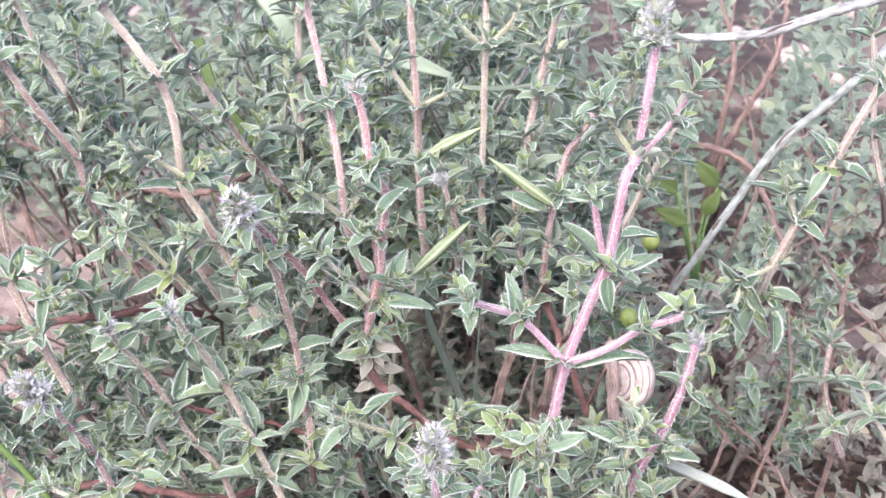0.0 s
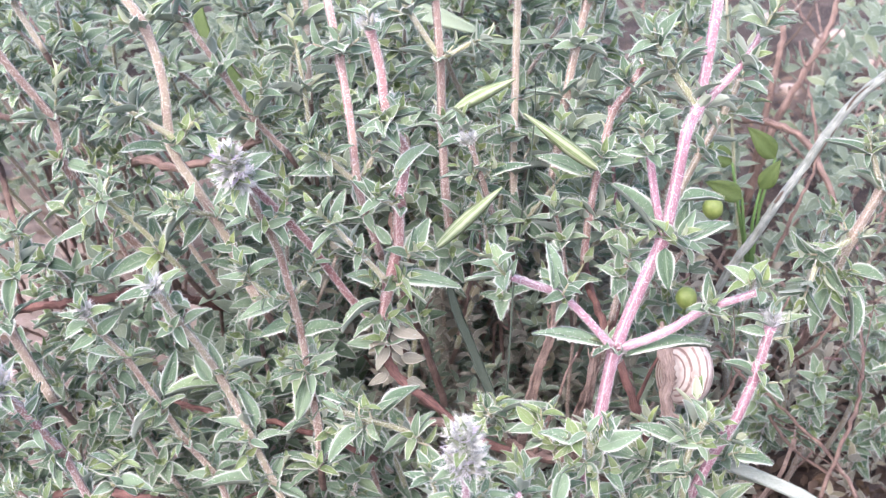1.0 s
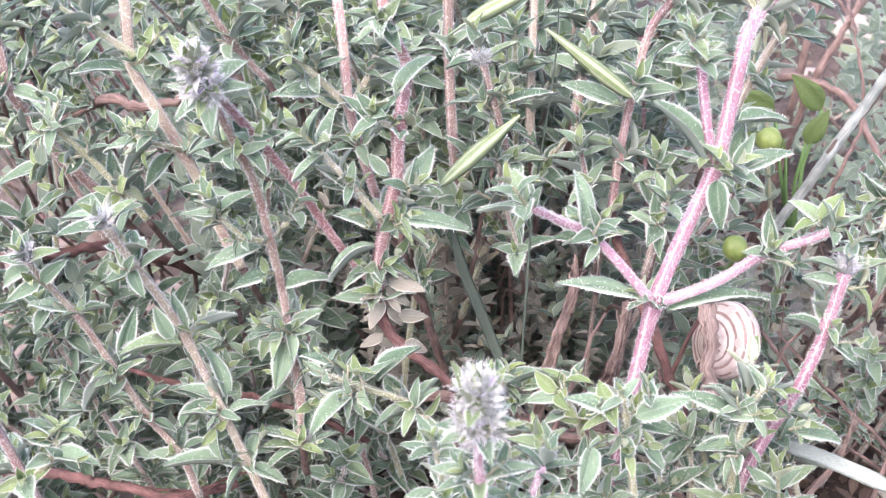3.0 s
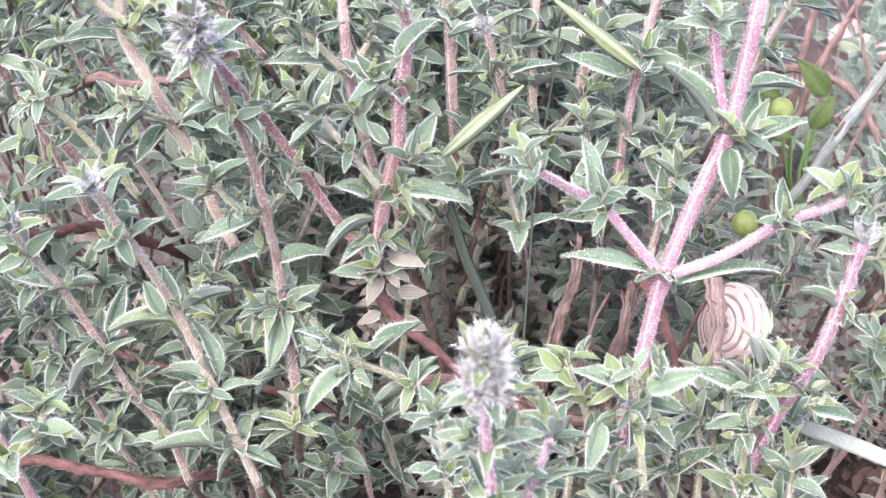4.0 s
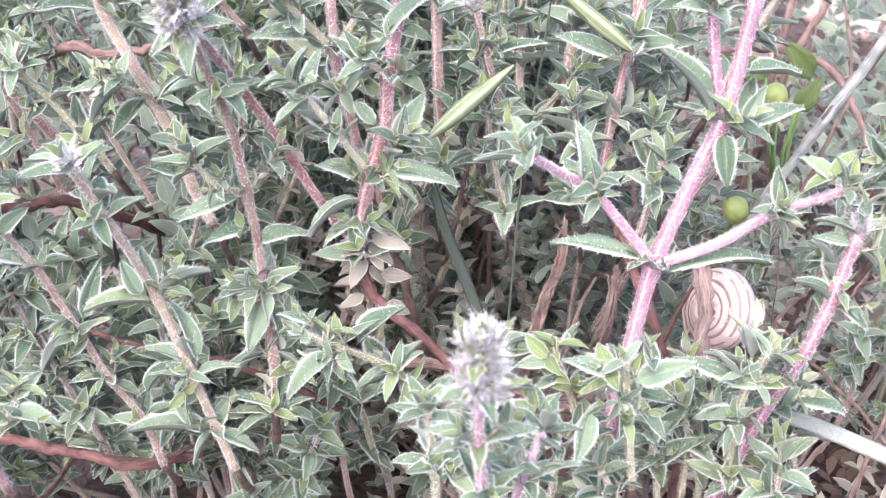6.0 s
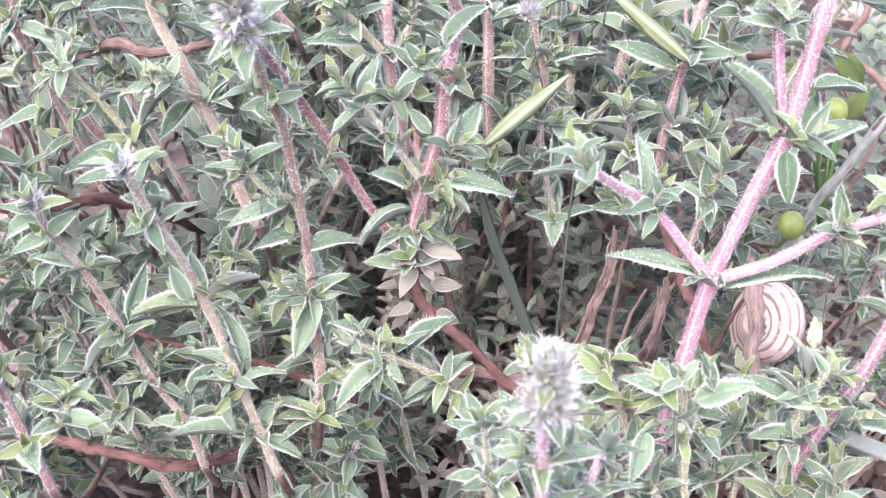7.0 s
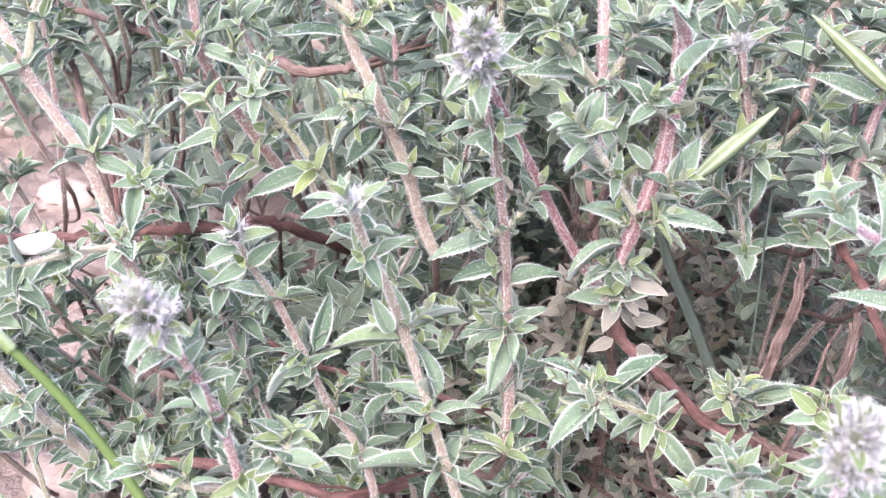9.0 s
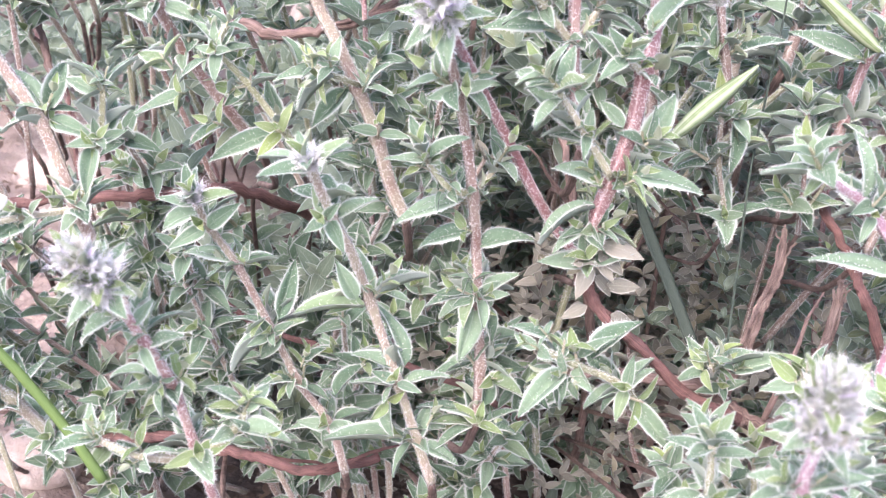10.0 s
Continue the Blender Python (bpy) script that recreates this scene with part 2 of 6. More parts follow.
def leaf_meshes(name, mat, count, nu, nv, hairs, wide, fold=(0.25, 0.6), bend=(0.3, 0.9), seed=1):
    out = []
    r = random.Random(seed)
    for k in range(count):
        v, f, i, p = leaf_shape(nu, nv, r.uniform(*fold), r.uniform(*bend), wide * r.uniform(0.88, 1.12), r.uniform(0.2, 0.9), hairs, seed * 31 + k, r.uniform(-0.35, 0.35))
        out.append(mesh_of(name, v, f, [mat, HAIR], i, p))
    return out


ADULT = leaf_meshes("leaf", LEAF, 12, 6, 9, 50, 0.212, (0.5, 1.2), (0.25, 0.85), seed=3)
YOUNG = leaf_meshes("young_leaf", LEAF_YOUNG, 4, 4, 6, 26, 0.20, (0.4, 0.8), (0.1, 0.6), seed=5)
VIOLET = leaf_material("violet_lip", (0.44, 0.385, 0.545), (0.62, 0.565, 0.705), (0.80, 0.78, 0.85), 0.7)
LIPS = leaf_meshes("corolla", VIOLET, 2, 4, 6, 16, 0.2, (0.2, 0.5), (-0.3, 0.5), seed=13)
LITTER = leaf_material("fallen_leaf", (0.05, 0.035, 0.028), (0.16, 0.115, 0.09), (0.22, 0.17, 0.14), 0.9)
OLD = leaf_meshes("old_leaf", LEAF_OLD, 4, 4, 6, 8, 0.27, (0.1, 0.4), (0.2, 0.8), seed=9)


def frame_at(d, n):
    """A turn whose y runs along d and whose z lies near n."""
    y = d.normalized()
    x = y.cross(n)
    if x.length < 1e-5:
        x = y.cross(Vector((1, 0.3, 0)))
    x.normalize()
    z = x.cross(y)
    return Matrix((x, y, z)).transposed().to_4x4()


def spline(pts, per=6):
    """A smooth line through the points: places and the share of its control points passed."""
    p = [Vector(q[:3]) for q in pts]
    p = [p[0] * 2 - p[1], *p, p[-1] * 2 - p[-2]]
    out = []
    for i in range(1, len(p) - 2):
        for k in range(per):
            t = k / per
            a, b, c, d = p[i - 1], p[i], p[i + 1], p[i + 2]
            out.append(0.5 * ((2 * b) + (c - a) * t + (2 * a - 5 * b + 4 * c - d) * t * t + (3 * b - a - 3 * c + d) * t ** 3))
    out.append(p[-2].copy())
    return out


def tube(pts, radii, sides=8, square=0.0, hair=0.0, hair_len=0.35, r=None, lumps=0.0, knots=()):
    """A swept tube with tapering radius in metres, rounded-square if asked, with short bristles."""
    verts, faces, idx, pos = [], [], [], []
    n = len(pts)
    up = None
    length = 0.0
    for i, p in enumerate(pts):
        t = (pts[min(i + 1, n - 1)] - pts[max(i - 1, 0)]).normalized()
        if up is None:
            up = t.cross(Vector((0.3, -1, 0.2))).normalized()
        s = (up - t * up.dot(t)).normalized()
        up = s
        b = t.cross(s)
        length += (p - pts[i - 1]).length if i else 0
        rad = radii[0] + (radii[1] - radii[0]) * i / (n - 1)
        for c in knots:
            rad *= 1 + 0.35 * math.exp(-((i - c) / 0.8) ** 2)
        for k in range(sides):
            a = 2 * math.pi * k / sides
            q = rad * (1 - square * math.cos(4 * a) * 0.5)
            if lumps:
                q *= 1 + lumps * noise.noise(Vector((p.x * 900 + k * 1.7, p.y * 900, p.z * 900)))
            verts.append(p + (s * math.cos(a) + b * math.sin(a)) * q)
            pos.append((math.cos(a), length * 120, math.sin(a)))
    for i in range(n - 1):
        for k in range(sides):
            faces.append([i * sides + k, i * sides + (k + 1) % sides, (i + 1) * sides + (k + 1) % sides, (i + 1) * sides + k])
            idx.append(0)
    faces.append(list(range(sides))[::-1])
    faces.append([(n - 1) * sides + k for k in range(sides)])
    idx += [0, 0]
    if hair and r:
        for _ in range(int(hair * length / MM)):
            i = r.randrange(n - 1)
            f = r.random()
            c = pts[i].lerp(pts[i + 1], f)
            k = r.randrange(sides)
            if square and r.random() < 0.55:
                k = (sides // 8 + (sides // 4) * r.randrange(4) + r.choice((-1, 0))) % sides
            g = r.random()
            a0, a1 = verts[i * sides + k], verts[i * sides + (k + 1) % sides]
            b0, b1 = verts[(i + 1) * sides + k], verts[(i + 1) * sides + (k + 1) % sides]
            p = a0.lerp(a1, g).lerp(b0.lerp(b1, g), f)
            d = (p - c).normalized() + Vector((r.uniform(-0.4, 0.4), r.uniform(-0.4, 0.4), r.uniform(-0.5, 0.3)))
            d.normalize()
            w = d.cross(Vector((r.uniform(-1, 1), r.uniform(-1, 1), r.uniform(-1, 1)))).normalized() * 0.034 * MM
            j = len(verts)
            verts.extend((p - w, p + w, p + d * hair_len * MM * r.uniform(0.6, 1.3)))
            pos.extend([(0, 0, 0)] * 3)
            faces.append([j, j + 1, j + 2])
            idx.append(1)
    return verts, faces, idx, pos


def calyx_mesh(name, seed):
    """A downy calyx: a ribbed tube that opens into five long pointed teeth with long hairs."""
    r = random.Random(seed)
    verts, faces, idx, pos = [], [], [], []
    ns = 10
    for j, (y, q) in enumerate(((0, 0.10), (0.25, 0.2), (0.55, 0.24), (0.7, 0.26))):
        for k in range(ns):
            a = 2 * math.pi * k / ns
            rr = q * (1 + 0.12 * (-1) ** k)
            verts.append(Vector((rr * math.cos(a), y, rr * math.sin(a))))
            pos.append((0.3 + 0.4 * (k % 2), y * 2, 0.2))
    for j in range(3):
        for k in range(ns):
            faces.append([j * ns + k, j * ns + (k + 1) % ns, (j + 1) * ns + (k + 1) % ns, (j + 1) * ns + k])
            idx.append(0)
    for k in range(5):
        a = 2 * math.pi * (2 * k + 1) / ns
        j = len(verts)
        flare = r.uniform(0.2, 0.6)
        verts.append(Vector((flare * math.cos(a), r.uniform(0.85, 1.15), flare * math.sin(a))))
        pos.append((1, 2, 0.3))
        b = 3 * ns
        faces.append([b + 2 * k, b + 2 * k + 1, j])
        faces.append([b + 2 * k + 1, b + (2 * k + 2) % ns, j])
        idx += [0, 0]
    for _ in range(95):
        k, y = r.uniform(0, 2 * math.pi), r.uniform(0.1, 1.1)
        q = 0.24 + 0.1 * max(0, y - 0.7)
        p = Vector((q * math.cos(k), y, q * math.sin(k)))
        d = Vector((math.cos(k), r.uniform(0.1, 0.9), math.sin(k))).normalized()
        w = d.cross(Vector((r.uniform(-1, 1), r.uniform(-1, 1), r.uniform(-1, 1)))).normalized() * 0.008
        j = len(verts)
        verts.extend((p - w, p + w, p + d * r.uniform(0.2, 0.6)))
        pos.extend([(0, 0, 0)] * 3)
        faces.append([j, j + 1, j + 2])
        idx.append(1)
    return mesh_of(name, verts, faces, [CALYX, HAIR_VIOLET if seed % 2 else HAIR], idx, pos)


CALYCES = [calyx_mesh("calyx", s) for s in range(4)]
GROUP = "sprigs of the hairy shrub"


def put_leaf(parent, origin, p, d, n, size, meshes, r, name="leaf"):
    broad = min(size, 9.5 + 0.25 * max(0, size - 9.5)) * MM
    m = Matrix.Translation(p - origin) @ frame_at(d, n) @ Matrix.Diagonal((broad * (0.82 if size > 9.5 else 1.0), size * MM, broad, 1))
    return part(name, r.choice(meshes), parent, "", m)


def shoot_mesh(seed, pairs, long):
    """A side shoot along y, its largest leaf 1 long: a downy stalk with crossed pairs of leaves, the upper ones young."""
    r = random.Random(seed)
    verts, faces, idx, pos = [], [], [], []

    def take(v, f, i, q, kinds, m):
        base = len(verts)
        verts.extend(m @ Vector(p) for p in v)
        faces.extend([k + base for k in g] for g in f)
        idx.extend(kinds[k] for k in i)
        pos.extend(q)

    bend = Vector((r.uniform(-0.1, 0.1), 0, r.uniform(-0.1, 0.1))) * long
    line = [Vector((0, long * k / 5, 0)) + bend * (k / 5) ** 2 for k in range(6)]
    take(*tube(line, (0.05, 0.032), 8, 0.15), (3, 1), Matrix())
    side = Vector((r.uniform(-1, 1), 0, r.uniform(-1, 1))).normalized()
    for k in range(pairs):
        share = (k + 0.6) / (pairs - 0.4) if pairs > 1 else 0.6
        p = line[0].lerp(line[-1], min(1, share)) + Vector((0, 0.06 * k, 0))
        up = Vector((0, 1, 0))
        side = Matrix.Rotation(radians(90 + r.uniform(-22, 22)), 3, up) @ side
        lift = radians(28 + 46 * k / max(1, pairs - 1) + r.uniform(-8, 8))
        young = k >= pairs - 1 or (k == pairs - 2 and r.random() < 0.4)
        size = (1.0 - 0.42 * k / max(1, pairs - 1)) * r.uniform(0.88, 1.1)
        for sg in (-1, 1):
            d = side * sg * math.cos(lift) + up * math.sin(lift)
            n = up * math.cos(lift) - side * sg * math.sin(lift)
            shape = leaf_shape(4, 6, r.uniform(0.4, 0.9), r.uniform(0.1, 0.75), 0.215 * r.uniform(0.88, 1.1), 0.5, 24, seed * 7 + k * 2 + sg, r.uniform(-0.3, 0.3))
            take(*shape, (2, 1) if young else (0, 1), Matrix.Translation(p) @ frame_at(d, n) @ Matrix.Scale(size * r.uniform(0.9, 1.1), 4))
    return mesh_of("side_shoot", verts, faces, [LEAF, HAIR, LEAF_YOUNG, STEMS["green"]], idx, pos)


SHOOTS = {n: [shoot_mesh(50 * n + k, n, 0.22 + 0.24 * (k % 4) * (0.6 + 0.12 * n)) for k in range(6)] for n in (1, 2, 3, 4)}


def tuft(parent, origin, p, d, size, r, pairs=2):
    """A short side shoot of small bright leaves."""
    n = Vector((r.uniform(-1, 1), r.uniform(-1, 1), r.uniform(-1, 1)))
    part("side_shoot", r.choice(SHOOTS[pairs]), parent, "", Matrix.Translation(p - origin) @ frame_at(d, n) @ Matrix.Scale(size * MM, 4))


def flower_head(parent, origin, p, axis, r, big=1.0, tall=1.15):
    """Whorls of downy calyces round a green core."""
    axis = axis.normalized()
    line = [p - axis * 1.5 * MM + axis * k * 1.4 * MM * big for k in range(7)]
    v, f, i, q = tube([c - origin for c in line], (1.5 * MM * big, 0.7 * MM * big), 8)
    head = part("flower_head", mesh_of("flower_head", v, f, [LEAF_YOUNG], i, q), parent, "fuzzy grey-violet flower head")
    side = axis.cross(Vector((0.2, 1, 0.4))).normalized()
    for ring, (h, num, lift) in enumerate(((-0.6, 8, 8), (0.4, 7, 32), (1.3, 5, 58), (3.6, 6, 22), (4.5, 5, 50), (5.3, 3, 76))):
        for k in range(num):
            a = 2 * math.pi * (k + 0.5 * ring) / num + r.uniform(-0.3, 0.3)
            rad = (Matrix.Rotation(a, 3, axis) @ side).normalized()
            l = radians(lift + r.uniform(-28, 28))
            d = rad * math.cos(l) + axis * math.sin(l)
            m = Matrix.Translation(p + axis * h * tall * MM * big + rad * 0.7 * MM - origin) @ frame_at(d, axis) @ Matrix.Scale(r.uniform(1.9, 3.3) * MM * big, 4)
            part("calyx", r.choice(CALYCES), head, "", m)
            if k % 2 == 0:
                # small bracts between the calyces
                l += 0.5
                d = rad * math.cos(l) + axis * math.sin(l)
                m = Matrix.Translation(p + axis * h * tall * MM * big + rad * 1.2 * MM - origin) @ frame_at(d, axis - rad) @ Matrix.Scale(r.uniform(3.0, 5.6) * MM * big, 4)
                part("bract", r.choice(YOUNG), head, "", m)
    for k in range(15):
        # pale violet lips of the open flowers, at the top of each tier
        upper = k < 8
        rad = (Matrix.Rotation(k * 2.0 * math.pi / (8 if upper else 7) + r.uniform(-0.4, 0.4), 3, axis) @ side).normalized()
        d = axis * r.uniform(0.7, 1.3) + rad * r.uniform(0.4, 1.2)
        h = r.uniform(4.6, 6.0) if upper else r.uniform(0.9, 2.0)
        m = Matrix.Translation(p + axis * h * tall * MM * big + rad * 0.9 * MM - origin) @ frame_at(d, rad * -1) @ Matrix.Scale(r.uniform(1.8, 3.2) * MM * big, 4)
        part("corolla", r.choice(LIPS), head, "", m)
    for k in range(6):
        rad = (Matrix.Rotation(k * math.pi / 3 + r.uniform(-0.3, 0.3), 3, axis) @ side).normalized()
        put_leaf(parent, origin, p - axis * 1.2 * MM, rad + axis * r.uniform(0.1, 0.6), axis - rad * 0.3, r.uniform(5.0, 7.5) * big, ADULT, r)


def leaves_along(parent, origin, pts, leaf, phase, tip, r, old_below=0, big=1.0, own=(), toward_eye=Vector((0, -0.9, 0.44))):
    line = [Vector(q[:3]) for q in pts]
    n = len(line)
    turn = phase
    for i, q in enumerate(pts):
        if len(q) > 3 or i == n - 1:
            continue
        p = line[i]
        placed = any((Vector(o[:3]) - p).length < 0.006 for o in own)
        t = (line[min(i + 1, n - 1)] - line[max(i - 1, 0)]).normalized()
        s = t.cross(toward_eye).normalized()
        b = s.cross(t)
        turn += 1
        a0 = radians(90 * (turn % 2) + r.uniform(-22, 22))
        size = leaf * (1.05 - 0.25 * i / n)
        for sg in (0, math.pi):
            rad = s * math.cos(a0 + sg) + b * math.sin(a0 + sg)
            lift = radians(r.uniform(18, 48))
            d = rad * math.cos(lift) + t * math.sin(lift)
            nn = t * math.cos(lift) - rad * math.sin(lift)
            old = i < old_below
            if placed and rad.dot(toward_eye) > -0.35:
                tuft(parent, origin, p + rad * 0.7 * MM, rad * 0.75 + t, leaf * r.uniform(0.46, 0.74), r, r.choice((2, 2, 3)))
                continue
            put_leaf(parent, origin, p + rad * 0.6 * MM, d, nn + Vector((r.uniform(-0.25, 0.25), r.uniform(-0.25, 0.25), 0.15)), size * r.uniform(0.85, 1.12), OLD if old else ADULT, r)
            tuft(parent, origin, p + rad * 0.7 * MM, rad * 0.75 + t, leaf * r.uniform(0.55, 0.9), r, r.choice((2, 3, 3, 4)))
        # a second, smaller pair across
        a1 = a0 + math.pi / 2
        for sg in (0, math.pi):
            if r.random() < (0.55 if placed else 0.9):
                rad = s * math.cos(a1 + sg) + b * math.sin(a1 + sg)
                lift = radians(r.uniform(10, 50))
                put_leaf(parent, origin, p + rad * 0.6 * MM - t * 0.5 * MM, rad * math.cos(lift) + t * math.sin(lift), t * math.cos(lift) - rad * math.sin(lift), size * r.uniform(0.55, 0.85), ADULT, r)
    t = (line[-1] - line[-2]).normalized()
    if tip == "flower":
        flower_head(parent, origin, line[-1], t, r, big)
    elif tip == "bud":
        tuft(parent, origin, line[-1] - t * 1.0 * MM, t, leaf * 0.72, r, 3)
        for k in range(9):
            rad = t.cross(Vector((r.uniform(-1, 1), r.uniform(-1, 1), r.uniform(-1, 1)))).normalized()
            m = Matrix.Translation(line[-1] - origin) @ frame_at(rad * 0.55 + t, t) @ Matrix.Scale(r.uniform(2.2, 3.2) * MM, 4)
            part("calyx", r.choice(CALYCES), parent, "", m)
    elif tip == "leaves" and any((Vector(o[:3]) - line[-1]).length < 0.006 for o in own):
        tuft(parent, origin, line[-1] - t * 0.5 * MM, t, leaf * 0.5, r, 2)
    elif tip == "leaves":
        tuft(parent, origin, line[-1] - t * 1.5 * MM, t, leaf * 0.85, r, 4)


SPRIGS = [0]


def sprig(pts, stem="brown", r=(1.0, 0.7), leaf=8.0, phase=0, tip="leaves", label="", branches=(), woody=0, big=1.0, own=(), faded=(), shoots=()):
    """A sprig through its nodes, from its foot to its tip; a fourth number marks a bend without leaves."""
    SPRIGS[0] += 1
    a, b = Vector(pts[0][:3]), Vector(pts[1][:3])
    high = max(0.0, a.z - 0.16)
    c = a + (a - b).normalized() * 0.008 + Vector((a.x * 0.05, 0.016, -0.009))
    back = c + Vector((a.x * 0.10 + 0.004 * math.sin(SPRIGS[0] * 3.1), 0.030 + 0.25 * high, -0.017 - 0.12 * high))
    low = Vector((back.x * 0.95 + 0.02 * math.sin(SPRIGS[0] * 2.4), max(back.y + 0.03, 0.385) + 0.012 * math.cos(SPRIGS[0] * 1.7), GROUND - 0.004))
    foot = [low, back.lerp(low, 0.55) + Vector((0.004 * math.cos(SPRIGS[0] * 2.2), 0.008, 0)), back, c, a]
    rr = random.Random(100 + SPRIGS[0])
    origin = low
    leaf *= 1.1
    root = thing("herb_sprig", origin, label, "herb sprig", GROUP)
    v, f, i, q = tube([p - origin for p in spline(foot, 5)], (0.4 * MM, (1.0 if woody else min(r[0], 1.1) * 0.74) * MM), 7, lumps=0.35)
    part("woody_base", mesh_of("woody_base", v, f, [WOODS["brown"]], i, q), root)
    fine = spline(pts)
    split = woody * 6
    knots = [i * 6 - split for i, q in enumerate(pts) if len(q) == 3 and i * 6 > split]
    if woody:
        v, f, i, q = tube([p - origin for p in fine[:split + 1]], (0.85 * MM, r[0] * 0.68 * MM), 12, lumps=0.6)
        part("woody_stem", mesh_of("woody_stem", v, f, [WOODS["red"], HAIR], i, q), root, "bent red-brown woody base")
    v, f, i, q = tube([p - origin for p in fine[split:]], (r[0] * 0.8 * MM, r[1] * 0.8 * MM), 16, 0.2, 44, 0.52 if stem == "pink" else 0.4, rr, 0.06, knots)
    part("stem", mesh_of("stem", v, f, [STEMS[stem], HAIR], i, q), root)
    leaves_along(root, origin, pts, leaf, phase, tip, rr, woody + 1 if woody else 0, big, own)
    for bpts, o in branches:
        fb = spline(bpts)
        v, f, i, q = tube([p - origin for p in fb], (o["r"][0] * 0.88 * MM, o["r"][1] * 0.88 * MM), 16, 0.2, 40, 0.38, rr, 0.05)
        limb = part("branch", mesh_of("branch", v, f, [STEMS[o["stem"]], HAIR], i, q), root)
        leaves_along(limb, origin, bpts, o["leaf"] * 1.08, rr.choice((0, 1)), "leaves", rr, 0, 1.0, own)
    for q in shoots:
        tuft(root, origin, Vector(q[:3]), Vector(q[3:6]), q[6], rr, 3)
    for q in faded:
        p, e = Vector(q[:3]), Vector(q[3:])
        put_leaf(root, origin, p, e - p, Vector((rr.uniform(-0.5, 0.5), -0.7, rr.uniform(0.3, 0.9))), (e - p).length / MM * 0.85, OLD, rr, "faded_leaf")
    for q in own:
        p, e = Vector(q[:3]), Vector(q[3:])
        d = e - p
        n = Vector((rr.uniform(-0.6, 0.6), rr.uniform(-0.55, 0.15), rr.uniform(0.6, 1.0)))
        put_leaf(root, origin, p, d, n, d.length / MM * 1.04, ADULT, rr)
        if rr.random() < 0.5:
            tuft(root, origin, p, d.normalized() + Vector((0, -0.4, 0.8)), leaf * rr.uniform(0.35, 0.6), rr, rr.choice((1, 2)))
    return root


# ---- ground ----
GROUND = 0.055


def ground_height(x, y):
    near = math.exp(-((x * x + (y - 0.4) ** 2) / 4))
    return GROUND + near * (0.012 * noise.noise(Vector((x * 7, y * 7, 0))) + 0.004 * noise.noise(Vector((x * 40, y * 40, 3)))) + (1 - near) * 0.06 * noise.noise(Vector((x * 0.2, y * 0.2, 5)))


def make_ground():
    n = 150
    verts, faces = [], []
    for j in range(n + 1):
        for i in range(n + 1):
            a, b = 2 * i / n - 1, 2 * j / n - 1
            x, y = 0.6 * a + 400 * a ** 9, 0.45 + 0.6 * b + 400 * b ** 9
            verts.append((x, y, ground_height(x, y)))
    for j in range(n):
        for i in range(n):
            k = j * (n + 1) + i
            faces.append([k, k + 1, k + n + 2, k + n + 1])
    m = Nodes("pale_sandy_soil", 0.9)
    co = m.coords()
    # brown litter soil, its colour also darkened to stand for shade in the gaps
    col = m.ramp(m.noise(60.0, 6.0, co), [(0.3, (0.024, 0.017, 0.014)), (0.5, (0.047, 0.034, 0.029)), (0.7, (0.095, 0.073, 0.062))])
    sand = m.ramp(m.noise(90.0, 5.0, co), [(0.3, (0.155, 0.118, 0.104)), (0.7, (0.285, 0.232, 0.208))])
    # bare pale sand shows in patches between the litter soil darkened for shade
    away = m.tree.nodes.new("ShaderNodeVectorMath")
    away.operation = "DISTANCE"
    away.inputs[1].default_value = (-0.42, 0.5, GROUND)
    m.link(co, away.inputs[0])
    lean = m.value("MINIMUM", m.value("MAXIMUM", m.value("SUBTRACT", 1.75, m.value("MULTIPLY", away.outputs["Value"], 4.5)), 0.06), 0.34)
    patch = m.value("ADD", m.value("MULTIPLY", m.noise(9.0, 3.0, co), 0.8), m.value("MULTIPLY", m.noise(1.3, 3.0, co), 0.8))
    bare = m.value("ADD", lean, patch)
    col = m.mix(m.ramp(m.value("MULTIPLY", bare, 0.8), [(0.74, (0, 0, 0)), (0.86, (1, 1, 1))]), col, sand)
    col = m.mix(m.value("MULTIPLY", m.value("LESS_THAN", m.cells(420.0, co), 0.22), 0.5), col, (0.16, 0.11, 0.085))
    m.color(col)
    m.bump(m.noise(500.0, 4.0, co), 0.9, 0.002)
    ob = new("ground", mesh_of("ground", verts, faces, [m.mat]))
    tagged(ob, "pale sandy soil with litter, its colour darkened for shade under the shrub", "ground", kind="structure")


make_ground()

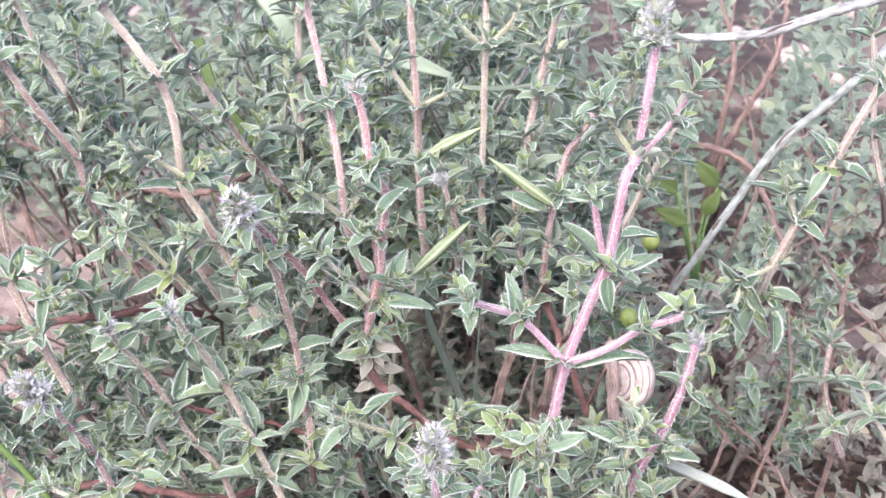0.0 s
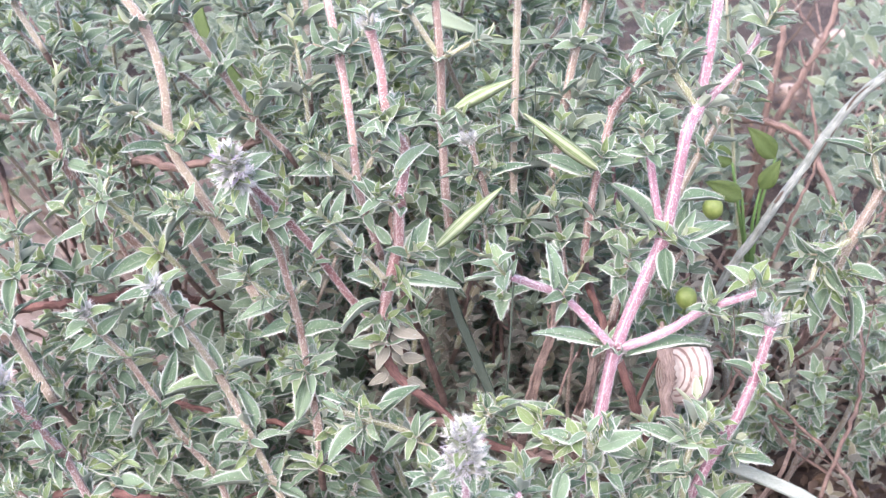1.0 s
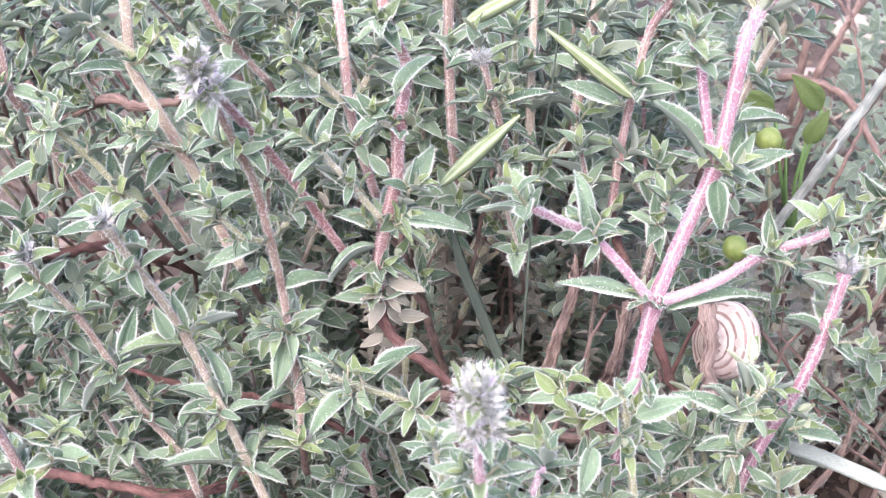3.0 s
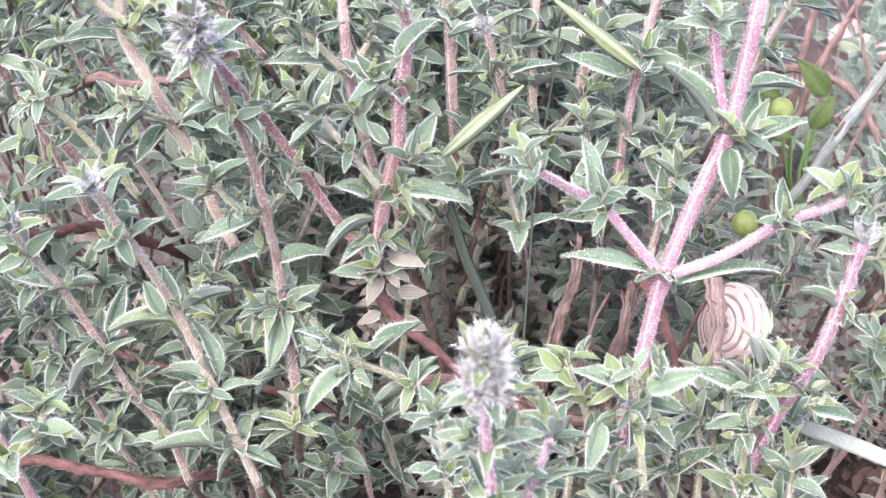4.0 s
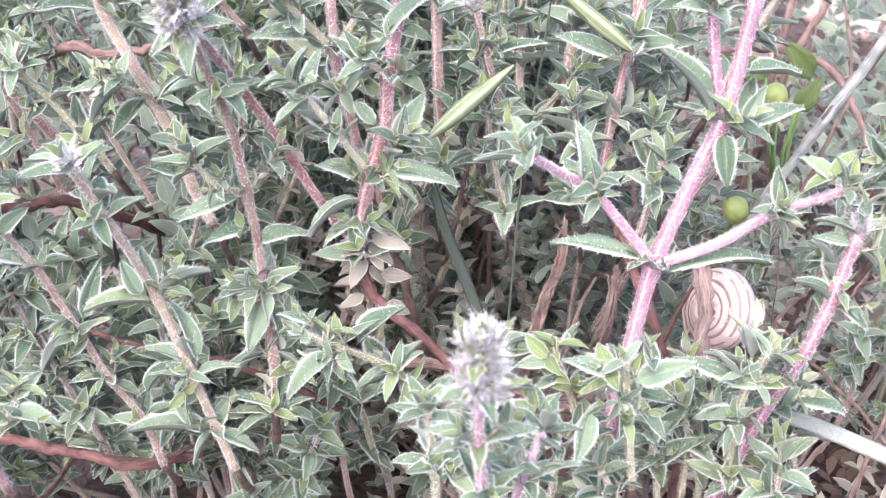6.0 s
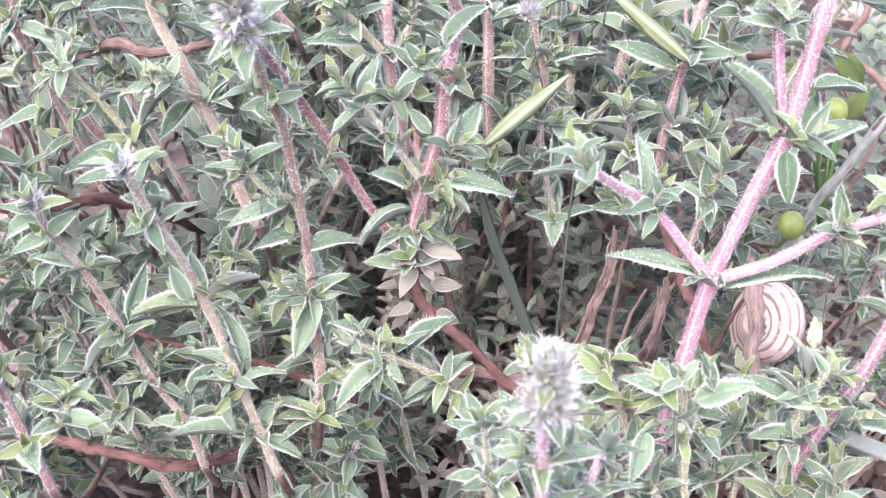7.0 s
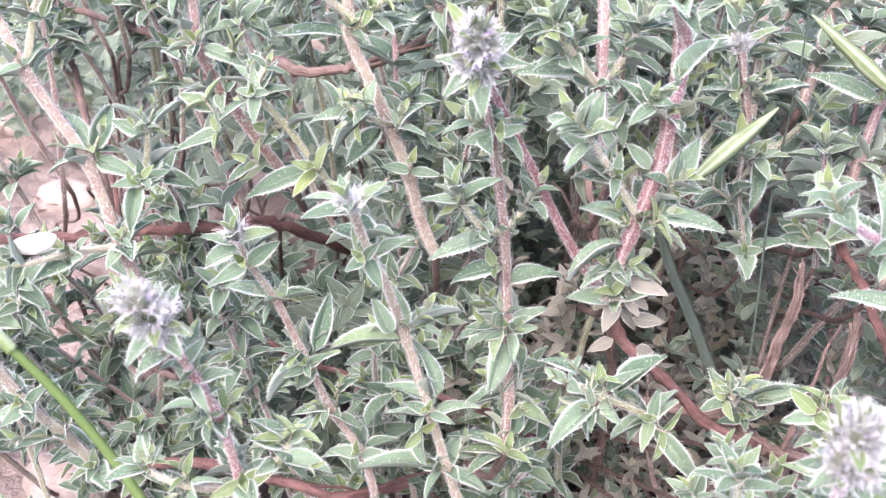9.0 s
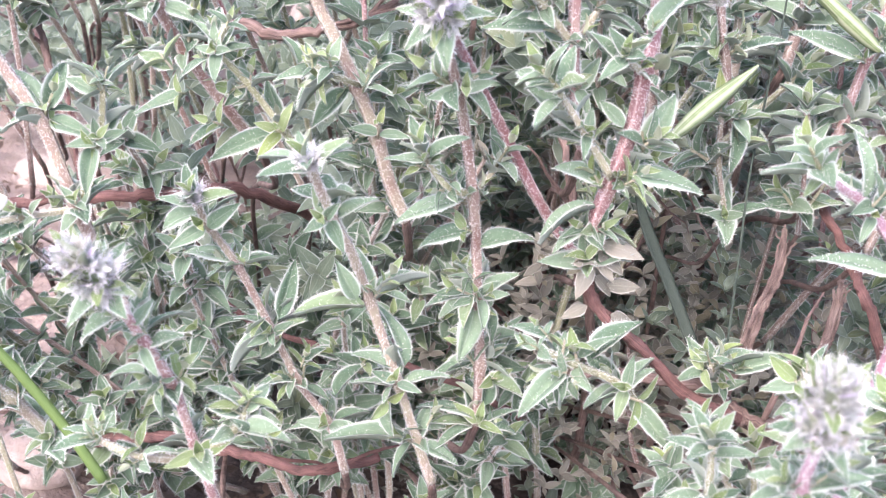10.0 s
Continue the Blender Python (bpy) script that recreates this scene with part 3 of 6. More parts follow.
# ---- the shrub's front sprigs ----
sprig([(0.0116, 0.2630, 0.1460, 0), (0.0022, 0.2642, 0.1501, 0), (-0.0053, 0.2648, 0.1575, 0), (-0.0114, 0.2662, 0.1621, 0), (-0.0143, 0.2671, 0.1659, 0), (-0.0150, 0.2677, 0.1714), (-0.0152, 0.2664, 0.1777), (-0.0135, 0.2645, 0.1871), (-0.0115, 0.2642, 0.1954, 0), (-0.0110, 0.2630, 0.2041), (-0.0096, 0.2658, 0.2139, 0), (-0.0124, 0.2605, 0.2222), (-0.0134, 0.2611, 0.2323, 0), (-0.0149, 0.2613, 0.2393)], stem='red', r=(1.5, 1.05), leaf=8.6, phase=0, tip='bud', woody=5, label='hairy herb sprig with reddish stem on a bent brown woody base', branches=[
    ([(-0.0140, 0.2627, 0.1880, 0), (-0.0190, 0.2592, 0.1963), (-0.0232, 0.2570, 0.2028)], dict(leaf=7.5, stem='green', r=(0.7, 0.5))),
    ([(-0.0110, 0.2629, 0.2039, 0), (-0.0141, 0.2590, 0.2072)], dict(leaf=5, stem='green', r=(0.6, 0.5)))], own=[
    (-0.0156, 0.2644, 0.1827, -0.0254, 0.2635, 0.1798), (-0.0120, 0.2634, 0.1884, 0.0019, 0.2640, 0.1877), (-0.0130, 0.2624, 0.1866, -0.0056, 0.2618, 0.1864),
    (-0.0152, 0.2624, 0.1865, -0.0219, 0.2654, 0.1904), (-0.0182, 0.2594, 0.1949, -0.0269, 0.2647, 0.2018), (-0.0177, 0.2599, 0.1933, -0.0225, 0.2613, 0.1961),
    (-0.0095, 0.2636, 0.1925, -0.0058, 0.2642, 0.2005), (-0.0097, 0.2635, 0.1919, -0.0108, 0.2648, 0.1973), (-0.0147, 0.2595, 0.2057, -0.0192, 0.2605, 0.2110),
    (-0.0142, 0.2588, 0.2071, -0.0146, 0.2608, 0.2099), (-0.0110, 0.2627, 0.2049, -0.0160, 0.2625, 0.2050), (-0.0113, 0.2615, 0.2102, -0.0061, 0.2652, 0.2176),
    (-0.0167, 0.2601, 0.1942, -0.0233, 0.2622, 0.1965), (-0.0130, 0.2627, 0.1960, -0.0163, 0.2654, 0.1992), (-0.0148, 0.2667, 0.1784, -0.0084, 0.2665, 0.1772),
    (-0.0157, 0.2665, 0.1781, -0.0221, 0.2636, 0.1769)], faded=[
    (-0.0147, 0.2668, 0.1733, -0.0188, 0.2633, 0.1698), (-0.0140, 0.2665, 0.1739, -0.0086, 0.2632, 0.1715), (-0.0136, 0.2664, 0.1755, -0.0059, 0.2633, 0.1748),
    (-0.0160, 0.2668, 0.1732, -0.0210, 0.2667, 0.1716), (-0.0138, 0.2670, 0.1694, -0.0098, 0.2653, 0.1660), (-0.0120, 0.2666, 0.1680, -0.0056, 0.2654, 0.1682),
    (-0.0147, 0.2661, 0.1644, -0.0198, 0.2642, 0.1629), (-0.0147, 0.2672, 0.1712, -0.0176, 0.2626, 0.1664), (-0.0135, 0.2664, 0.1727, -0.0111, 0.2631, 0.1695),
    (-0.0109, 0.2658, 0.1631, -0.0056, 0.2656, 0.1609)], shoots=[
    (-0.0230, 0.2571, 0.2026, -0.5, -0.3, 0.8, 7.5), (-0.0141, 0.2591, 0.2071, -0.2, -0.6, 0.8, 6.0), (-0.0098, 0.2634, 0.1926, 0.5, -0.3, 0.8, 7.0),
    (-0.0124, 0.2605, 0.2222, -0.5, -0.4, 0.8, 6.2), (-0.0122, 0.2605, 0.2222, 0.5, -0.4, 0.7, 6.2), (-0.0133, 0.2643, 0.1872, 0.6, -0.5, 0.4, 6.0),
    (-0.0152, 0.2660, 0.1778, 0.5, -0.5, 0.5, 5.6), (-0.0154, 0.2660, 0.1778, -0.6, -0.4, 0.4, 5.6)])
sprig([(-0.0376, 0.2656, 0.1291, 0), (-0.0403, 0.2655, 0.1376), (-0.0439, 0.2641, 0.1500), (-0.0485, 0.2631, 0.1652), (-0.0516, 0.2580, 0.1771, 0), (-0.0540, 0.2556, 0.1833), (-0.0566, 0.2506, 0.1931)], stem='brown', r=(1.1, 0.85), leaf=8.6, phase=1, tip='bud', label='hairy grey-green herb sprig with a small flower bud', own=[
    (-0.0585, 0.2521, 0.1934, -0.0636, 0.2519, 0.1944), (-0.0553, 0.2525, 0.1941, -0.0513, 0.2527, 0.1959), (-0.0546, 0.2558, 0.1836, -0.0530, 0.2568, 0.1853),
    (-0.0549, 0.2557, 0.1832, -0.0555, 0.2545, 0.1795), (-0.0494, 0.2613, 0.1656, -0.0602, 0.2605, 0.1659), (-0.0478, 0.2619, 0.1668, -0.0411, 0.2652, 0.1713),
    (-0.0487, 0.2618, 0.1675, -0.0502, 0.2629, 0.1744), (-0.0506, 0.2608, 0.1669, -0.0535, 0.2618, 0.1724), (-0.0429, 0.2635, 0.1533, -0.0452, 0.2669, 0.1633),
    (-0.0444, 0.2638, 0.1496, -0.0511, 0.2645, 0.1503), (-0.0448, 0.2634, 0.1532, -0.0506, 0.2632, 0.1568), (-0.0452, 0.2640, 0.1468, -0.0452, 0.2605, 0.1416),
    (-0.0422, 0.2658, 0.1375, -0.0549, 0.2631, 0.1413), (-0.0434, 0.2639, 0.1496, -0.0367, 0.2635, 0.1541), (-0.0395, 0.2653, 0.1372, -0.0325, 0.2636, 0.1358),
    (-0.0410, 0.2654, 0.1377, -0.0384, 0.2680, 0.1435)])
sprig([(-0.0305, 0.2685, 0.1394), (-0.0306, 0.2696, 0.1503), (-0.0318, 0.2695, 0.1632), (-0.0325, 0.2696, 0.1721, 0), (-0.0336, 0.2678, 0.1816), (-0.0353, 0.2674, 0.1919, 0), (-0.0370, 0.2639, 0.2002), (-0.0395, 0.2580, 0.2106, 0), (-0.0399, 0.2553, 0.2140)], stem='brown', r=(1.1, 0.95), leaf=7.8, phase=0, tip='flower', big=1.15, label='hairy herb sprig topped by a fuzzy grey-violet flower head', branches=[
    ([(-0.0336, 0.2678, 0.1818, 0), (-0.0376, 0.2639, 0.1848), (-0.0407, 0.2618, 0.1895)], dict(leaf=6.8, stem='green', r=(0.7, 0.5))),
    ([(-0.0334, 0.2689, 0.1816, 0), (-0.0303, 0.2707, 0.1853)], dict(leaf=5, stem='green', r=(0.7, 0.5)))], own=[
    (-0.0383, 0.2644, 0.1993, -0.0414, 0.2643, 0.1994), (-0.0346, 0.2650, 0.1981, -0.0333, 0.2670, 0.2021), (-0.0367, 0.2642, 0.2007, -0.0353, 0.2663, 0.2034),
    (-0.0350, 0.2670, 0.1814, -0.0465, 0.2662, 0.1797), (-0.0403, 0.2616, 0.1891, -0.0432, 0.2626, 0.1937), (-0.0404, 0.2617, 0.1884, -0.0453, 0.2623, 0.1873),
    (-0.0396, 0.2620, 0.1885, -0.0422, 0.2638, 0.1899), (-0.0321, 0.2693, 0.1723, -0.0243, 0.2694, 0.1763), (-0.0333, 0.2685, 0.1752, -0.0423, 0.2686, 0.1748),
    (-0.0325, 0.2687, 0.1638, -0.0401, 0.2682, 0.1643), (-0.0311, 0.2688, 0.1644, -0.0259, 0.2700, 0.1678), (-0.0326, 0.2690, 0.1661, -0.0345, 0.2710, 0.1695),
    (-0.0320, 0.2691, 0.1616, -0.0336, 0.2624, 0.1558), (-0.0303, 0.2693, 0.1617, -0.0283, 0.2668, 0.1559), (-0.0299, 0.2689, 0.1480, -0.0227, 0.2677, 0.1468),
    (-0.0324, 0.2687, 0.1518, -0.0382, 0.2678, 0.1487), (-0.0311, 0.2680, 0.1407, -0.0393, 0.2689, 0.1458), (-0.0296, 0.2683, 0.1432, -0.0286, 0.2714, 0.1487),
    (-0.0294, 0.2674, 0.1397, -0.0236, 0.2677, 0.1404), (-0.0313, 0.2675, 0.1395, -0.0376, 0.2652, 0.1380)], shoots=[
    (-0.0407, 0.2618, 0.1895, -0.3, -0.3, 0.9, 6.6), (-0.0303, 0.2706, 0.1853, 0.3, -0.1, 0.9, 6.0), (-0.0371, 0.2636, 0.2002, -0.6, -0.4, 0.5, 6.5),
    (-0.0368, 0.2636, 0.2002, 0.5, -0.4, 0.7, 6.0), (-0.0318, 0.2692, 0.1632, 0.5, -0.5, 0.5, 5.8), (-0.0319, 0.2692, 0.1632, -0.6, -0.4, 0.5, 5.8)])
sprig([(-0.0157, 0.2797, 0.1663, 0), (-0.0225, 0.2763, 0.1769, 0), (-0.0300, 0.2728, 0.1915, 0), (-0.0375, 0.2630, 0.2072, 0), (-0.0392, 0.2584, 0.2113, 0)], stem='red', r=(1.1, 1.0), leaf=6, phase=0, tip='none', label='bare reddish herb stem with fine pale hairs')
sprig([(0.0242, 0.2493, 0.1393, 0), (0.0263, 0.2500, 0.1575), (0.0275, 0.2506, 0.1635, 0), (0.0300, 0.2517, 0.1778), (0.0350, 0.2529, 0.1923, 0), (0.0382, 0.2535, 0.2007), (0.0398, 0.2542, 0.2093, 0), (0.0418, 0.2561, 0.2207, 0), (0.0448, 0.2627, 0.2229), (0.0470, 0.2660, 0.2339, 0), (0.0487, 0.2690, 0.2443, 0), (0.0488, 0.2695, 0.2476, 0)], stem='pink', r=(1.5, 1.15), leaf=8.0, phase=0, tip='flower', label='stout pink-stemmed herb sprig with forking branches', branches=[
    ([(0.0298, 0.2509, 0.1784, 0), (0.0202, 0.2498, 0.1902), (0.0134, 0.2449, 0.1961, 0), (0.0092, 0.2402, 0.2001)], dict(leaf=7.5, stem='pink', r=(1.0, 0.7))),
    ([(0.0301, 0.2509, 0.1784, 0), (0.0386, 0.2495, 0.1827, 0), (0.0458, 0.2478, 0.1886), (0.0513, 0.2459, 0.1918, 0), (0.0548, 0.2447, 0.1939)], dict(leaf=6.5, stem='pink', r=(1.0, 0.7))),
    ([(0.0381, 0.2535, 0.2007, 0), (0.0364, 0.2538, 0.2086, 0), (0.0350, 0.2544, 0.2169), (0.0336, 0.2539, 0.2204)], dict(leaf=8, stem='pink', r=(0.9, 0.7))),
    ([(0.0448, 0.2627, 0.2229, 0), (0.0396, 0.2621, 0.2304), (0.0365, 0.2612, 0.2353)], dict(leaf=6.5, stem='green', r=(0.8, 0.6))),
    ([(0.0453, 0.2627, 0.2229, 0), (0.0525, 0.2634, 0.2310), (0.0554, 0.2630, 0.2369)], dict(leaf=7, stem='pink', r=(0.8, 0.6)))], own=[
    (0.0279, 0.2511, 0.1791, 0.0146, 0.2532, 0.1846), (0.0318, 0.2503, 0.1774, 0.0479, 0.2497, 0.1838), (0.0369, 0.2532, 0.2016, 0.0304, 0.2537, 0.2128),
    (0.0411, 0.2532, 0.2086, 0.0490, 0.2544, 0.2092), (0.0418, 0.2527, 0.2006, 0.0512, 0.2558, 0.2044), (0.0417, 0.2531, 0.2013, 0.0424, 0.2563, 0.2073),
    (0.0385, 0.2521, 0.1993, 0.0385, 0.2474, 0.1932), (0.0403, 0.2525, 0.2000, 0.0345, 0.2530, 0.2034), (0.0427, 0.2529, 0.2010, 0.0458, 0.2542, 0.2027),
    (0.0090, 0.2400, 0.2002, 0.0013, 0.2403, 0.2008), (0.0088, 0.2405, 0.2004, 0.0084, 0.2429, 0.2041), (0.0176, 0.2474, 0.1937, 0.0183, 0.2504, 0.2020),
    (0.0190, 0.2484, 0.1910, 0.0166, 0.2490, 0.1905), (0.0463, 0.2470, 0.1895, 0.0449, 0.2479, 0.1919), (0.0464, 0.2468, 0.1889, 0.0500, 0.2456, 0.1887),
    (0.0475, 0.2466, 0.1897, 0.0451, 0.2476, 0.1958), (0.0532, 0.2451, 0.1946, 0.0496, 0.2461, 0.1995), (0.0348, 0.2538, 0.2171, 0.0298, 0.2532, 0.2198),
    (0.0341, 0.2536, 0.2180, 0.0381, 0.2564, 0.2214)], shoots=[
    (0.0398, 0.2520, 0.2008, 0.5, -0.45, 0.7, 7.4), (0.0088, 0.2399, 0.2000, -0.45, -0.3, 0.8, 7.2), (0.0190, 0.2486, 0.1912, 0.2, -0.5, 0.7, 5.0),
    (0.0462, 0.2470, 0.1890, 0.15, -0.5, 0.8, 5.4), (0.0546, 0.2446, 0.1938, 0.3, -0.3, 0.9, 6.5), (0.0365, 0.2612, 0.2352, -0.2, -0.3, 0.9, 6.5),
    (0.0554, 0.2630, 0.2368, 0.3, -0.3, 0.9, 6.8), (0.0336, 0.2538, 0.2203, -0.1, -0.4, 0.9, 5.5)])
sprig([(0.0400, 0.2448, 0.1322, 0), (0.0434, 0.2429, 0.1449), (0.0454, 0.2420, 0.1525, 0), (0.0497, 0.2417, 0.1636), (0.0523, 0.2412, 0.1698, 0), (0.0549, 0.2412, 0.1794), (0.0565, 0.2411, 0.1887)], stem='pink', r=(1.2, 1.0), leaf=8.2, phase=0, tip='bud', label='pink-stemmed hairy herb sprig with a pale budding tip', own=[
    (0.0506, 0.2393, 0.1618, 0.0606, 0.2389, 0.1612), (0.0492, 0.2409, 0.1468, 0.0491, 0.2418, 0.1547), (0.0507, 0.2416, 0.1492, 0.0561, 0.2417, 0.1536),
    (0.0490, 0.2411, 0.1647, 0.0402, 0.2399, 0.1633), (0.0560, 0.2406, 0.1769, 0.0600, 0.2380, 0.1752), (0.0541, 0.2408, 0.1782, 0.0497, 0.2417, 0.1820),
    (0.0484, 0.2412, 0.1660, 0.0442, 0.2422, 0.1726), (0.0558, 0.2407, 0.1871, 0.0509, 0.2420, 0.1892), (0.0571, 0.2406, 0.1862, 0.0604, 0.2404, 0.1845)])
sprig([(0.0030, 0.2084, 0.1578, 0), (0.0017, 0.2053, 0.1700), (0.0006, 0.2029, 0.1792), (0.0003, 0.2005, 0.1859, 0), (0.0002, 0.1998, 0.1890)], stem='pink', r=(0.8, 0.7), leaf=6.5, phase=0, tip='flower', label='short herb sprig with a pale lavender flower head')
sprig([(0.0048, 0.2128, 0.1553, 0), (0.0070, 0.2108, 0.1678), (0.0094, 0.2118, 0.1746)], stem='pink', r=(0.7, 0.5), leaf=7, phase=1, label='short hairy herb shoot with pale leaves')
sprig([(-0.0031, 0.2216, 0.1504, 0), (-0.0040, 0.2202, 0.1640), (-0.0052, 0.2187, 0.1727)], stem='green', r=(0.7, 0.5), leaf=7.5, phase=0, label='short grey-green herb shoot')
sprig([(-0.0528, 0.2777, 0.1213, 0), (-0.0555, 0.2767, 0.1322), (-0.0609, 0.2767, 0.1408), (-0.0649, 0.2746, 0.1519), (-0.0698, 0.2716, 0.1655), (-0.0738, 0.2684, 0.1744), (-0.0751, 0.2655, 0.1798)], stem='brown', r=(1.0, 0.7), leaf=8.0, phase=0, tip='bud', label='hairy herb sprig with a brown speckled stem', own=[
    (-0.0747, 0.2656, 0.1793, -0.0763, 0.2680, 0.1846), (-0.0748, 0.2661, 0.1778, -0.0819, 0.2660, 0.1756), (-0.0687, 0.2705, 0.1665, -0.0685, 0.2725, 0.1700),
    (-0.0686, 0.2704, 0.1665, -0.0642, 0.2702, 0.1696), (-0.0706, 0.2704, 0.1671, -0.0781, 0.2722, 0.1704), (-0.0710, 0.2701, 0.1666, -0.0733, 0.2713, 0.1669),
    (-0.0638, 0.2737, 0.1550, -0.0613, 0.2795, 0.1634), (-0.0654, 0.2744, 0.1517, -0.0732, 0.2730, 0.1471), (-0.0658, 0.2736, 0.1538, -0.0706, 0.2737, 0.1564),
    (-0.0604, 0.2758, 0.1445, -0.0573, 0.2778, 0.1483), (-0.0597, 0.2764, 0.1402, -0.0551, 0.2757, 0.1384), (-0.0546, 0.2770, 0.1380, -0.0511, 0.2809, 0.1437),
    (-0.0611, 0.2760, 0.1415, -0.0674, 0.2745, 0.1434), (-0.0635, 0.2748, 0.1511, -0.0677, 0.2729, 0.1475), (-0.0555, 0.2762, 0.1326, -0.0493, 0.2760, 0.1312)])
sprig([(-0.0438, 0.2956, 0.1632, 0), (-0.0469, 0.2951, 0.1707, 0), (-0.0492, 0.2940, 0.1794), (-0.0527, 0.2932, 0.1887), (-0.0562, 0.2920, 0.1971, 0), (-0.0599, 0.2920, 0.2058), (-0.0604, 0.2933, 0.2199, 0), (-0.0630, 0.2944, 0.2309), (-0.0679, 0.2951, 0.2391, 0), (-0.0749, 0.2967, 0.2488), (-0.0779, 0.2979, 0.2578)], stem='brown', r=(1.5, 1.2), leaf=8.6, phase=0, label='tall brown-stemmed hairy herb sprig', branches=[
    ([(-0.0569, 0.2919, 0.2062, 0), (-0.0657, 0.2891, 0.2138), (-0.0704, 0.2869, 0.2183)], dict(leaf=7.5, stem='green', r=(0.8, 0.6))),
    ([(-0.0522, 0.2924, 0.1893, 0), (-0.0567, 0.2856, 0.1935), (-0.0590, 0.2844, 0.1953)], dict(leaf=6.5, stem='green', r=(0.6, 0.5))),
    ([(-0.0594, 0.2918, 0.2054, 0), (-0.0559, 0.2896, 0.2100), (-0.0541, 0.2885, 0.2123)], dict(leaf=7, stem='green', r=(0.7, 0.5)))], own=[
    (-0.0605, 0.2911, 0.2053, -0.0723, 0.2936, 0.2066), (-0.0575, 0.2914, 0.2061, -0.0484, 0.2939, 0.2084), (-0.0557, 0.2887, 0.2101, -0.0521, 0.2905, 0.2123),
    (-0.0550, 0.2884, 0.1930, -0.0661, 0.2867, 0.1945), (-0.0562, 0.2848, 0.1938, -0.0629, 0.2835, 0.1893), (-0.0540, 0.2920, 0.1885, -0.0604, 0.2905, 0.1826),
    (-0.0616, 0.2845, 0.1953, -0.0632, 0.2865, 0.1996), (-0.0592, 0.2840, 0.1948, -0.0604, 0.2863, 0.1985), (-0.0516, 0.2917, 0.1883, -0.0490, 0.2922, 0.1949),
    (-0.0532, 0.2945, 0.1780, -0.0463, 0.2961, 0.1797)])
sprig([(-0.0710, 0.3104, 0.1688, 0), (-0.0778, 0.3064, 0.1805, 0), (-0.0832, 0.3046, 0.1897), (-0.0869, 0.3025, 0.1986), (-0.0883, 0.3042, 0.2079), (-0.0953, 0.3006, 0.2228, 0), (-0.1013, 0.2992, 0.2355), (-0.1073, 0.2995, 0.2472)], stem='brown', r=(1.4, 1.0), leaf=8.4, phase=1, label='pale brown herb stem with hairy grey-green leaves', own=[
    (-0.0867, 0.3020, 0.1986, -0.0915, 0.3019, 0.1989), (-0.0858, 0.3025, 0.1981, -0.0784, 0.3000, 0.1975), (-0.0871, 0.3037, 0.2002, -0.0896, 0.3060, 0.2047),
    (-0.0849, 0.3046, 0.2009, -0.0834, 0.3053, 0.2060), (-0.0830, 0.3037, 0.1819, -0.0919, 0.3016, 0.1794)])
sprig([(-0.0614, 0.2958, 0.1736, 0), (-0.0649, 0.2944, 0.1796), (-0.0708, 0.2925, 0.1888), (-0.0749, 0.2902, 0.1949), (-0.0732, 0.2883, 0.2001)], stem='green', r=(0.9, 0.6), leaf=8.5, phase=0, label='slender green herb sprig', own=[
    (-0.0741, 0.2891, 0.1958, -0.0722, 0.2921, 0.2008), (-0.0748, 0.2894, 0.1957, -0.0787, 0.2914, 0.1999), (-0.0817, 0.2867, 0.1927, -0.0882, 0.2895, 0.1953),
    (-0.0761, 0.2881, 0.1943, -0.0820, 0.2871, 0.1926), (-0.0709, 0.2912, 0.1886, -0.0743, 0.2902, 0.1854), (-0.0748, 0.2913, 0.1816, -0.0803, 0.2886, 0.1801),
    (-0.0661, 0.2945, 0.1795, -0.0779, 0.2892, 0.1775), (-0.0699, 0.2911, 0.1887, -0.0666, 0.2921, 0.1910), (-0.0653, 0.2942, 0.1797, -0.0632, 0.2980, 0.1846)])
